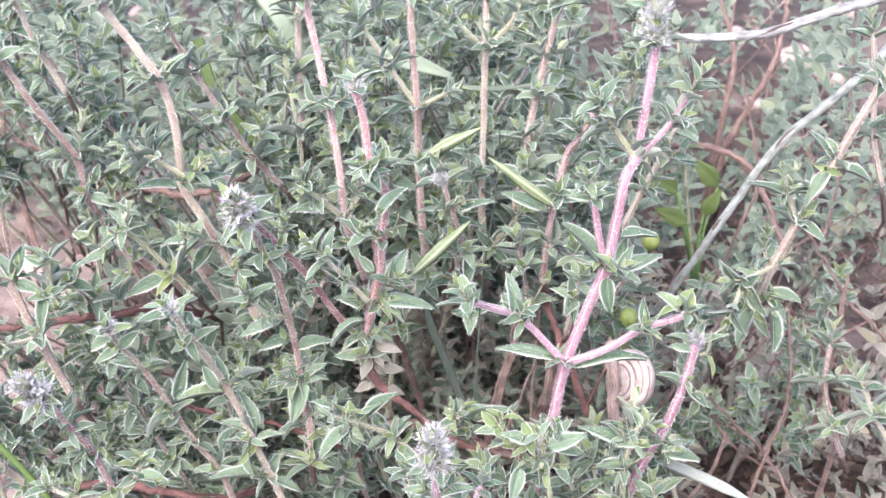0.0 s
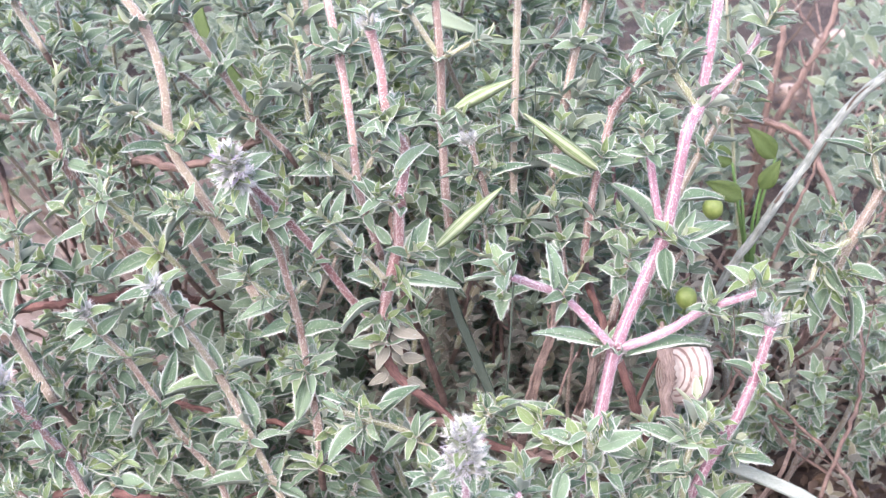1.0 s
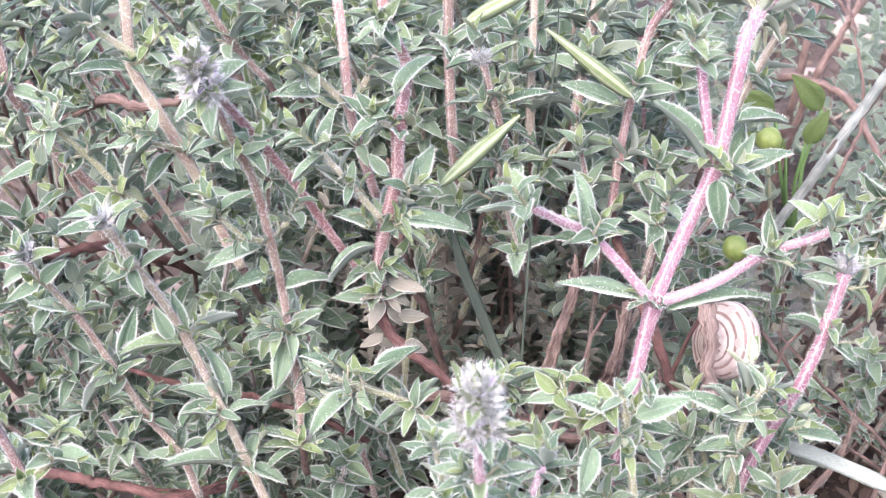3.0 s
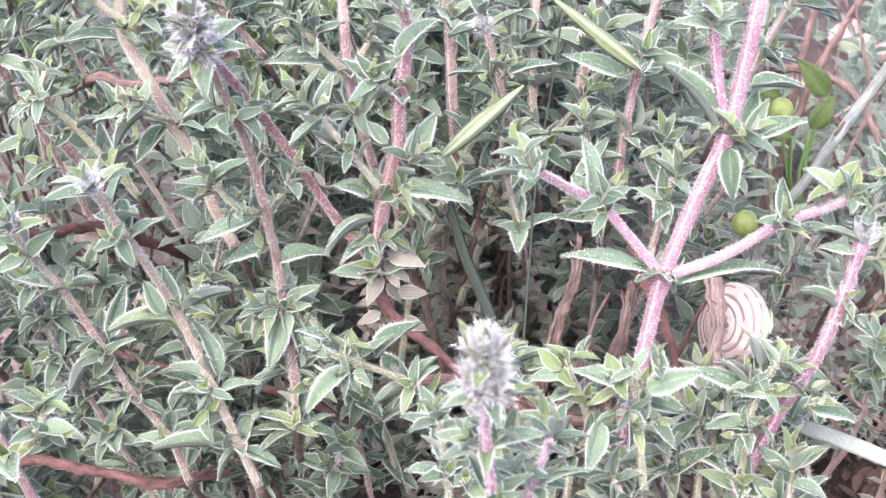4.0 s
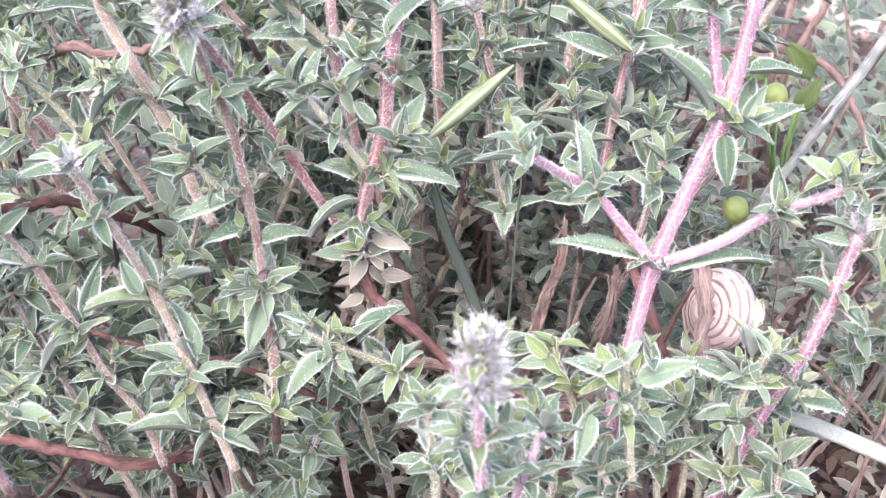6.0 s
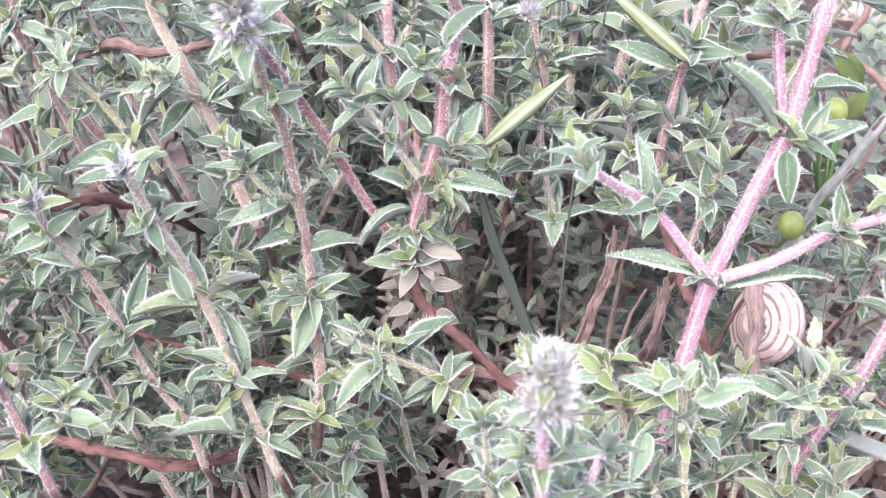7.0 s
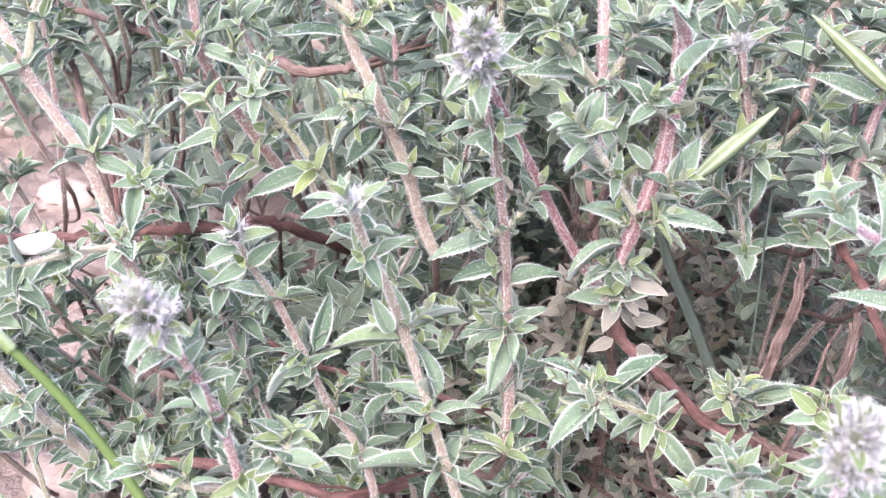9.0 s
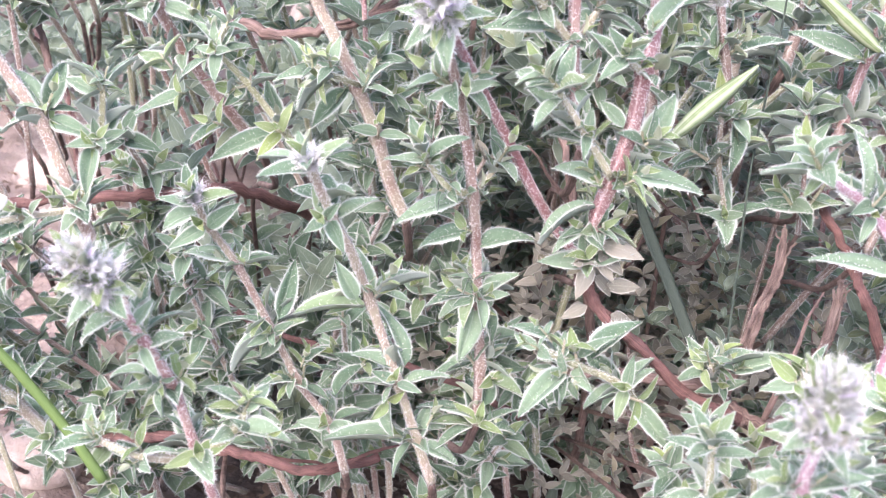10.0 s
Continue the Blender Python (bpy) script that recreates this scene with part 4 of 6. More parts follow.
sprig([(-0.0896, 0.2790, 0.1506, 0), (-0.0960, 0.2767, 0.1721), (-0.1004, 0.2767, 0.1871), (-0.1046, 0.2762, 0.1949, 0), (-0.1085, 0.2757, 0.2023), (-0.1121, 0.2771, 0.2093, 0), (-0.1162, 0.2771, 0.2178)], stem='brown', r=(1.4, 1.1), leaf=8.0, phase=0, label='thick speckled herb stem with tufts of hairy leaves', branches=[
    ([(-0.0959, 0.2769, 0.1725, 0), (-0.0919, 0.2771, 0.1839), (-0.0902, 0.2764, 0.1936)], dict(leaf=8, stem='green', r=(0.8, 0.6))),
    ([(-0.0963, 0.2767, 0.1721, 0), (-0.1032, 0.2707, 0.1733), (-0.1089, 0.2655, 0.1737)], dict(leaf=7, stem='green', r=(0.7, 0.5))),
    ([(-0.1085, 0.2757, 0.2023, 0), (-0.1063, 0.2756, 0.2110), (-0.1041, 0.2743, 0.2175)], dict(leaf=7.5, stem='green', r=(0.8, 0.6)))], own=[
    (-0.0999, 0.2761, 0.1883, -0.1072, 0.2764, 0.1879), (-0.0997, 0.2762, 0.1889, -0.1037, 0.2799, 0.1952), (-0.0992, 0.2761, 0.1891, -0.0966, 0.2804, 0.1965),
    (-0.0990, 0.2766, 0.1877, -0.0950, 0.2764, 0.1865), (-0.0903, 0.2759, 0.1928, -0.0936, 0.2767, 0.1988), (-0.0901, 0.2759, 0.1928, -0.0872, 0.2796, 0.1984),
    (-0.0905, 0.2760, 0.1923, -0.0965, 0.2782, 0.1940), (-0.0924, 0.2759, 0.1834, -0.0931, 0.2707, 0.1783), (-0.0908, 0.2758, 0.1840, -0.0883, 0.2762, 0.1849),
    (-0.1016, 0.2718, 0.1736, -0.1074, 0.2671, 0.1709), (-0.1070, 0.2749, 0.2022, -0.1059, 0.2771, 0.2065), (-0.1080, 0.2753, 0.2101, -0.1095, 0.2760, 0.2142),
    (-0.1047, 0.2743, 0.2114, -0.1032, 0.2755, 0.2150), (-0.0990, 0.2764, 0.1873, -0.0923, 0.2743, 0.1871)])
sprig([(-0.0699, 0.2433, 0.1411, 0), (-0.0715, 0.2388, 0.1541), (-0.0735, 0.2347, 0.1679), (-0.0757, 0.2304, 0.1770), (-0.0780, 0.2268, 0.1852, 0), (-0.0791, 0.2243, 0.1891)], stem='red', r=(1.0, 0.8), leaf=7.6, phase=0, tip='flower', label='red-stemmed herb sprig with a fuzzy pale violet flower head', branches=[
    ([(-0.0714, 0.2392, 0.1526, 0), (-0.0654, 0.2362, 0.1602), (-0.0641, 0.2357, 0.1637)], dict(leaf=6.8, stem='green', r=(0.8, 0.5))),
    ([(-0.0717, 0.2389, 0.1522, 0), (-0.0786, 0.2352, 0.1555), (-0.0834, 0.2337, 0.1589)], dict(leaf=6.2, stem='green', r=(0.8, 0.5)))], own=[
    (-0.0762, 0.2316, 0.1717, -0.0808, 0.2311, 0.1724), (-0.0748, 0.2318, 0.1733, -0.0726, 0.2328, 0.1752), (-0.0745, 0.2329, 0.1698, -0.0740, 0.2314, 0.1650),
    (-0.0775, 0.2273, 0.1830, -0.0843, 0.2266, 0.1803), (-0.0766, 0.2284, 0.1807, -0.0743, 0.2291, 0.1840), (-0.0645, 0.2354, 0.1635, -0.0678, 0.2361, 0.1684),
    (-0.0647, 0.2354, 0.1629, -0.0692, 0.2351, 0.1653), (-0.0641, 0.2353, 0.1636, -0.0608, 0.2372, 0.1671), (-0.0651, 0.2353, 0.1605, -0.0579, 0.2340, 0.1611),
    (-0.0839, 0.2335, 0.1593, -0.0895, 0.2321, 0.1594), (-0.0842, 0.2339, 0.1597, -0.0854, 0.2354, 0.1637), (-0.0831, 0.2339, 0.1598, -0.0826, 0.2349, 0.1629),
    (-0.0781, 0.2346, 0.1562, -0.0737, 0.2352, 0.1583), (-0.0751, 0.2293, 0.1790, -0.0788, 0.2295, 0.1801)])
sprig([(-0.0992, 0.2619, 0.1386), (-0.1032, 0.2585, 0.1472), (-0.1071, 0.2556, 0.1544), (-0.1110, 0.2541, 0.1625)], stem='brown', r=(1.3, 1.1), leaf=7, phase=0, label='thick hairy herb stem close to the grass stalk')
sprig([(-0.0161, 0.2813, 0.1846, 0), (-0.0184, 0.2779, 0.1955), (-0.0198, 0.2755, 0.2039), (-0.0205, 0.2763, 0.2156, 0), (-0.0223, 0.2796, 0.2287), (-0.0247, 0.2827, 0.2417, 0), (-0.0269, 0.2859, 0.2524), (-0.0278, 0.2873, 0.2597)], stem='red', r=(1.1, 0.95), leaf=8, phase=0, label='straight reddish herb stem edged with white hairs', branches=[
    ([(-0.0199, 0.2754, 0.2036, 0), (-0.0252, 0.2722, 0.2104), (-0.0279, 0.2708, 0.2140)], dict(leaf=8, stem='green', r=(0.8, 0.6))),
    ([(-0.0196, 0.2764, 0.2035, 0), (-0.0164, 0.2777, 0.2083), (-0.0151, 0.2773, 0.2121)], dict(leaf=7, stem='green', r=(0.7, 0.5)))], own=[
    (-0.0215, 0.2765, 0.2061, -0.0336, 0.2748, 0.2080), (-0.0280, 0.2702, 0.2142, -0.0281, 0.2727, 0.2182), (-0.0275, 0.2705, 0.2141, -0.0248, 0.2709, 0.2176),
    (-0.0282, 0.2704, 0.2139, -0.0320, 0.2697, 0.2146), (-0.0265, 0.2710, 0.2123, -0.0257, 0.2731, 0.2147), (-0.0184, 0.2771, 0.1958, -0.0151, 0.2774, 0.2011),
    (-0.0185, 0.2767, 0.1954, -0.0216, 0.2770, 0.1981)], shoots=[
    (-0.0279, 0.2708, 0.2140, -0.3, -0.2, 0.9, 7.0), (-0.0151, 0.2773, 0.2121, 0.3, -0.2, 0.9, 6.0), (-0.0223, 0.2795, 0.2287, -0.6, -0.4, 0.6, 7.0),
    (-0.0221, 0.2795, 0.2287, 0.6, -0.3, 0.7, 7.0), (-0.0269, 0.2858, 0.2524, -0.5, -0.3, 0.8, 7.0)])
sprig([(0.0116, 0.2890, 0.1814, 0), (0.0085, 0.2862, 0.1888), (0.0055, 0.2851, 0.1996), (0.0032, 0.2839, 0.2081)], stem='brown', r=(0.9, 0.7), leaf=8.5, phase=0, tip='bud', label='herb sprig with a budding tip and broad leaves', own=[
    (0.0038, 0.2840, 0.2008, -0.0027, 0.2842, 0.2035), (0.0060, 0.2841, 0.2004, 0.0160, 0.2873, 0.2041), (0.0037, 0.2840, 0.2012, 0.0029, 0.2849, 0.2049),
    (0.0065, 0.2840, 0.2017, 0.0068, 0.2861, 0.2043), (0.0090, 0.2862, 0.1878, 0.0087, 0.2804, 0.1823), (0.0088, 0.2860, 0.1884, 0.0142, 0.2858, 0.1903),
    (0.0284, 0.2869, 0.1991, 0.0170, 0.2918, 0.2048)])
sprig([(-0.0013, 0.3024, 0.1797, 0), (-0.0022, 0.3027, 0.1897, 0), (-0.0027, 0.3052, 0.2044), (-0.0028, 0.3051, 0.2196), (-0.0036, 0.3072, 0.2327, 0), (-0.0040, 0.3098, 0.2468), (-0.0043, 0.3115, 0.2546)], stem='pale', r=(1.3, 1.0), leaf=8.2, phase=0, label='pale straight herb stem in the back of the shrub', branches=[
    ([(-0.0028, 0.3051, 0.2196, 0), (-0.0091, 0.3038, 0.2304), (-0.0155, 0.3027, 0.2414)], dict(leaf=8, stem='green', r=(0.8, 0.6))),
    ([(-0.0025, 0.3050, 0.2196, 0), (0.0045, 0.3027, 0.2240)], dict(leaf=7, stem='green', r=(0.7, 0.5)))])
sprig([(0.0139, 0.3094, 0.1806, 0), (0.0133, 0.3097, 0.1908), (0.0141, 0.3155, 0.2139, 0), (0.0144, 0.3151, 0.2309), (0.0148, 0.3168, 0.2431), (0.0150, 0.3176, 0.2513)], stem='pale', r=(1.1, 0.9), leaf=8, phase=1, label='pale herb stem with forked shoots', branches=[
    ([(0.0144, 0.3151, 0.2309, 0), (0.0069, 0.3147, 0.2388), (0.0035, 0.3140, 0.2441)], dict(leaf=7.5, stem='green', r=(0.7, 0.5))),
    ([(0.0144, 0.3151, 0.2309, 0), (0.0196, 0.3155, 0.2362), (0.0223, 0.3154, 0.2405)], dict(leaf=7.5, stem='green', r=(0.7, 0.5)))])
sprig([(0.0222, 0.3089, 0.1897, 0), (0.0235, 0.3094, 0.1974), (0.0250, 0.3102, 0.2080), (0.0271, 0.3116, 0.2197), (0.0294, 0.3122, 0.2298), (0.0325, 0.3130, 0.2425), (0.0342, 0.3123, 0.2524)], stem='pale', r=(1.2, 1.0), leaf=8.4, phase=0, label='hairy herb stem with dense leaf pairs')
sprig([(0.0283, 0.2939, 0.1761, 0), (0.0290, 0.2932, 0.1864), (0.0309, 0.2921, 0.2006), (0.0331, 0.2908, 0.2121, 0), (0.0361, 0.2874, 0.2185), (0.0385, 0.2870, 0.2243)], stem='red', r=(1.0, 0.8), leaf=8.4, phase=1, label='thin reddish herb sprig with grey-green leaves')
sprig([(0.0482, 0.2948, 0.1902, 0), (0.0522, 0.2926, 0.2020), (0.0563, 0.2914, 0.2114), (0.0587, 0.2895, 0.2192)], stem='pale', r=(0.9, 0.7), leaf=7.5, phase=0, label='thin pale herb sprig')
sprig([(0.0778, 0.2843, 0.1639, 0), (0.0805, 0.2826, 0.1762), (0.0830, 0.2811, 0.1864), (0.0872, 0.2793, 0.1986), (0.0941, 0.2794, 0.2144), (0.0981, 0.2788, 0.2243, 0), (0.1023, 0.2796, 0.2327), (0.1058, 0.2799, 0.2444)], stem='pale', r=(1.2, 1.0), leaf=8.4, phase=0, label='hairy herb stem with a dense lower leaf rosette', branches=[
    ([(0.0869, 0.2790, 0.1980, 0), (0.0837, 0.2781, 0.2072), (0.0825, 0.2781, 0.2116)], dict(leaf=7.5, stem='green', r=(0.7, 0.5))),
    ([(0.0830, 0.2811, 0.1864, 0), (0.0746, 0.2731, 0.1861), (0.0714, 0.2690, 0.1824)], dict(leaf=8, stem='green', r=(0.7, 0.5)))], own=[
    (0.0799, 0.2807, 0.1781, 0.0710, 0.2786, 0.1723), (0.0787, 0.2782, 0.1771, 0.0732, 0.2720, 0.1694), (0.0802, 0.2788, 0.1768, 0.0807, 0.2738, 0.1698),
    (0.0816, 0.2792, 0.1781, 0.0875, 0.2756, 0.1750), (0.0820, 0.2789, 0.1798, 0.0897, 0.2759, 0.1805), (0.0783, 0.2782, 0.1811, 0.0720, 0.2796, 0.1827),
    (0.0793, 0.2777, 0.1836, 0.0749, 0.2809, 0.1870), (0.0819, 0.2773, 0.1768, 0.0843, 0.2691, 0.1694), (0.0828, 0.2805, 0.1867, 0.0903, 0.2825, 0.1878),
    (0.0834, 0.2770, 0.2070, 0.0742, 0.2761, 0.2117), (0.0841, 0.2773, 0.2076, 0.0912, 0.2785, 0.2083), (0.0834, 0.2775, 0.2087, 0.0824, 0.2788, 0.2141),
    (0.0928, 0.2780, 0.2129, 0.0855, 0.2729, 0.2081), (0.0952, 0.2771, 0.2132, 0.1016, 0.2742, 0.2126), (0.0934, 0.2787, 0.2151, 0.0887, 0.2809, 0.2216),
    (0.0943, 0.2787, 0.2153, 0.0924, 0.2797, 0.2206)])
sprig([(0.1124, 0.2966, 0.1999, 0), (0.1091, 0.2986, 0.2128), (0.1086, 0.3011, 0.2265), (0.1068, 0.3022, 0.2375)], stem='pale', r=(0.8, 0.6), leaf=7.5, phase=1, label='slender pale herb shoot')
sprig([(0.1062, 0.2790, 0.1310, 0), (0.1031, 0.2795, 0.1392), (0.0999, 0.2814, 0.1518), (0.1006, 0.2834, 0.1624)], stem='brown', r=(0.8, 0.6), leaf=8, phase=0, label='low grey-green herb shoot among dead twigs')
sprig([(0.1205, 0.2731, 0.1311, 0), (0.1117, 0.2749, 0.1456), (0.1080, 0.2756, 0.1537)], stem='green', r=(0.8, 0.6), leaf=8.5, phase=0, label='low herb shoot with pale-edged leaves')
sprig([(0.0256, 0.2526, 0.1298, 0), (0.0243, 0.2513, 0.1413), (0.0229, 0.2504, 0.1486)], stem='green', r=(0.7, 0.5), leaf=7.6, phase=0, label='dense leafy herb shoot low in the shrub')
sprig([(0.0341, 0.2468, 0.1341, 0), (0.0324, 0.2446, 0.1459), (0.0309, 0.2440, 0.1517)], stem='green', r=(0.7, 0.5), leaf=7.6, phase=1, label='dense leafy herb shoot low in the shrub')
sprig([(0.0422, 0.2525, 0.1298, 0), (0.0414, 0.2516, 0.1421), (0.0394, 0.2510, 0.1526), (0.0387, 0.2511, 0.1552)], stem='green', r=(0.7, 0.5), leaf=7.8, phase=0, label='dense leafy herb shoot low in the shrub')
sprig([(0.0501, 0.2467, 0.1342, 0), (0.0477, 0.2449, 0.1445), (0.0465, 0.2444, 0.1504)], stem='brown', r=(0.7, 0.5), leaf=7.8, phase=1, label='dense leafy herb shoot low in the shrub')
sprig([(0.0172, 0.2539, 0.1253, 0), (0.0131, 0.2514, 0.1366), (0.0114, 0.2509, 0.1450)], stem='green', r=(0.7, 0.5), leaf=7.2, phase=0, label='dense leafy herb shoot low in the shrub')
sprig([(0.0511, 0.2374, 0.1379, 0), (0.0493, 0.2360, 0.1466), (0.0492, 0.2356, 0.1506)], stem='green', r=(0.7, 0.5), leaf=8, phase=1, label='dense leafy herb shoot low in the shrub')
sprig([(0.0278, 0.2335, 0.1410, 0), (0.0237, 0.2328, 0.1490), (0.0213, 0.2327, 0.1532)], stem='green', r=(0.7, 0.5), leaf=7.5, phase=1, label='dense leafy herb shoot low in the shrub')
sprig([(0.0031, 0.2507, 0.1326, 0), (-0.0004, 0.2489, 0.1420), (-0.0020, 0.2487, 0.1460)], stem='green', r=(0.7, 0.5), leaf=6.5, phase=0, label='dense leafy herb shoot low in the shrub')
sprig([(0.0080, 0.2497, 0.1418, 0), (0.0046, 0.2485, 0.1503), (0.0031, 0.2481, 0.1538)], stem='green', r=(0.7, 0.5), leaf=7.5, phase=0, label='dense leafy herb shoot low in the shrub')
sprig([(-0.0384, 0.3123, 0.1957, 0), (-0.0446, 0.3092, 0.2050), (-0.0504, 0.3064, 0.2172), (-0.0568, 0.3057, 0.2290), (-0.0623, 0.3052, 0.2413), (-0.0655, 0.3039, 0.2520)], stem='brown', r=(0.9, 0.7), leaf=8.2, phase=1, label='thin herb stem with paired leaves')
sprig([(-0.0967, 0.3331, 0.2140, 0), (-0.1019, 0.3318, 0.2270), (-0.1058, 0.3300, 0.2412), (-0.1076, 0.3290, 0.2503)], stem='pale', r=(1.0, 0.8), leaf=8, phase=0, label='pale herb stem at the back of the shrub')
sprig([(-0.0345, 0.3315, 0.2005, 0), (-0.0343, 0.3331, 0.2193), (-0.0340, 0.3350, 0.2342), (-0.0335, 0.3360, 0.2474)], stem='pale', r=(1.1, 0.9), leaf=8.2, phase=0, label='pale upright herb stem')
sprig([(-0.0330, 0.3168, 0.1936, 0), (-0.0339, 0.3172, 0.2078), (-0.0352, 0.3181, 0.2184)], stem='green', r=(0.7, 0.5), leaf=7.5, phase=1, label='small herb shoot between taller stems')
sprig([(-0.0040, 0.2567, 0.1482, 0), (-0.0093, 0.2554, 0.1564), (-0.0179, 0.2520, 0.1625), (-0.0232, 0.2495, 0.1662)], stem='green', r=(0.8, 0.6), leaf=8.6, phase=0, label='low herb sprig leaning sideways over the woody base', own=[
    (-0.0219, 0.2507, 0.1672, -0.0273, 0.2529, 0.1702), (-0.0152, 0.2534, 0.1627, -0.0093, 0.2547, 0.1695), (-0.0185, 0.2498, 0.1618, -0.0174, 0.2484, 0.1584),
    (-0.0192, 0.2500, 0.1623, -0.0265, 0.2450, 0.1587), (-0.0093, 0.2549, 0.1562, -0.0061, 0.2558, 0.1607), (-0.0097, 0.2550, 0.1557, -0.0136, 0.2540, 0.1539),
    (-0.0086, 0.2551, 0.1550, -0.0006, 0.2494, 0.1481), (-0.0200, 0.2506, 0.1645, -0.0192, 0.2534, 0.1679)])
sprig([(0.0120, 0.2690, 0.1423, 0), (0.0085, 0.2673, 0.1498), (0.0060, 0.2655, 0.1549)], stem='green', r=(0.7, 0.5), leaf=8.6, phase=0, label='leaf rosette of a young herb shoot', own=[
    (0.0064, 0.2655, 0.1537, 0.0057, 0.2688, 0.1580), (0.0069, 0.2657, 0.1534, 0.0133, 0.2666, 0.1582), (0.0097, 0.2662, 0.1528, 0.0192, 0.2667, 0.1567),
    (0.0058, 0.2655, 0.1531, 0.0006, 0.2642, 0.1530), (0.0074, 0.2660, 0.1526, 0.0103, 0.2649, 0.1511), (0.0065, 0.2654, 0.1544, 0.0093, 0.2679, 0.1579)])
sprig([(0.0261, 0.2324, 0.1503, 0), (0.0243, 0.2316, 0.1629), (0.0231, 0.2306, 0.1703), (0.0223, 0.2292, 0.1744)], stem='green', r=(0.8, 0.6), leaf=8.0, phase=0, label='bright young herb shoot at the foot of the pink stem', own=[
    (0.0214, 0.2294, 0.1714, 0.0149, 0.2311, 0.1756), (0.0244, 0.2293, 0.1711, 0.0320, 0.2286, 0.1748), (0.0264, 0.2296, 0.1731, 0.0259, 0.2313, 0.1774),
    (0.0224, 0.2306, 0.1673, 0.0238, 0.2289, 0.1608), (0.0208, 0.2305, 0.1661, 0.0176, 0.2297, 0.1659), (0.0184, 0.2301, 0.1654, 0.0166, 0.2252, 0.1599),
    (0.0231, 0.2297, 0.1718, 0.0224, 0.2317, 0.1743), (0.0257, 0.2307, 0.1655, 0.0297, 0.2284, 0.1621)])
sprig([(0.0431, 0.2413, 0.1460, 0), (0.0425, 0.2400, 0.1575), (0.0437, 0.2391, 0.1651), (0.0455, 0.2383, 0.1705)], stem='green', r=(0.8, 0.6), leaf=8.2, phase=1, label='leafy young herb shoot beside the pink stem', own=[
    (0.0430, 0.2389, 0.1637, 0.0334, 0.2414, 0.1705), (0.0423, 0.2381, 0.1655, 0.0384, 0.2390, 0.1709), (0.0456, 0.2376, 0.1658, 0.0395, 0.2379, 0.1659),
    (0.0452, 0.2379, 0.1698, 0.0437, 0.2402, 0.1737), (0.0459, 0.2379, 0.1698, 0.0486, 0.2392, 0.1729), (0.0427, 0.2392, 0.1580, 0.0362, 0.2380, 0.1603),
    (0.0431, 0.2386, 0.1574, 0.0385, 0.2382, 0.1545)])
sprig([(0.0218, 0.2521, 0.1453, 0), (0.0184, 0.2514, 0.1556), (0.0157, 0.2503, 0.1626)], stem='green', r=(0.7, 0.5), leaf=8, phase=0, label='young herb shoot with folded leaves', own=[
    (0.0181, 0.2511, 0.1632, 0.0187, 0.2537, 0.1669), (0.0160, 0.2499, 0.1623, 0.0155, 0.2513, 0.1662), (0.0153, 0.2500, 0.1618, 0.0096, 0.2486, 0.1624),
    (0.0173, 0.2505, 0.1583, 0.0118, 0.2498, 0.1577), (0.0183, 0.2507, 0.1571, 0.0233, 0.2510, 0.1580)])
sprig([(0.0332, 0.2813, 0.1680, 0), (0.0350, 0.2797, 0.1787), (0.0357, 0.2778, 0.1842)], stem='pale', r=(0.8, 0.6), leaf=7.8, phase=0, label='small herb shoot behind the forked branch')
sprig([(0.0592, 0.2520, 0.1337, 0), (0.0550, 0.2497, 0.1478), (0.0520, 0.2483, 0.1542)], stem='green', r=(0.7, 0.5), leaf=8.5, phase=1, label='leafy herb shoot beside the grey blade')
sprig([(0.0379, 0.2480, 0.1367, 0), (0.0378, 0.2474, 0.1473), (0.0367, 0.2468, 0.1531)], stem='green', r=(0.7, 0.5), leaf=8, phase=0, label='dense young herb shoot')
sprig([(0.0146, 0.2358, 0.1457, 0), (0.0150, 0.2353, 0.1565), (0.0126, 0.2342, 0.1613)], stem='green', r=(0.6, 0.5), leaf=7.5, phase=1, label='narrow-leaved young herb shoot')
sprig([(0.0110, 0.2905, 0.1650, 0), (0.0101, 0.2871, 0.1710), (0.0073, 0.2855, 0.1808), (0.0059, 0.2833, 0.1898)], stem='brown', r=(0.5, 0.45), leaf=8.2, phase=0, label='leafy herb shoot above the hollow')
sprig([(0.0258, 0.2950, 0.1640, 0), (0.0248, 0.2932, 0.1697), (0.0230, 0.2907, 0.1825), (0.0214, 0.2897, 0.1894)], stem='brown', r=(0.5, 0.45), leaf=8.0, phase=1, label='leafy herb shoot behind the pink fork')
sprig([(0.0392, 0.2930, 0.1690, 0), (0.0368, 0.2904, 0.1776), (0.0357, 0.2879, 0.1861)], stem='brown', r=(0.5, 0.45), leaf=7.6, phase=0, label='short herb shoot beside the berry')


# ---- sprigs that fill the shrub behind ----
def low_leaf(seed, fold, bend, wide):
    v, f, i, p = leaf_shape(2, 5, fold, bend, wide, 0.5, 0, seed)
    keep = [k for k in range(len(f)) if max(f[k]) < 18]
    return np.array([tuple(q) for q in v[:18]]), [f[k] for k in keep], np.array(p[:18])


LOW = [low_leaf(k, 0.3 + 0.1 * k, 0.3 + 0.15 * k, 0.23) for k in range(4)]


def full_leaf(seed, fold, bend):
    v, f, i, p = leaf_shape(4, 5, fold, bend, 0.22, 0.6, 12, seed, 0.2 - 0.1 * (seed % 5))
    return np.array([tuple(q) for q in v]), f, np.array(p), i


FULL = [full_leaf(40 + k, 0.45 + 0.1 * k, 0.3 + 0.12 * k) for k in range(5)]


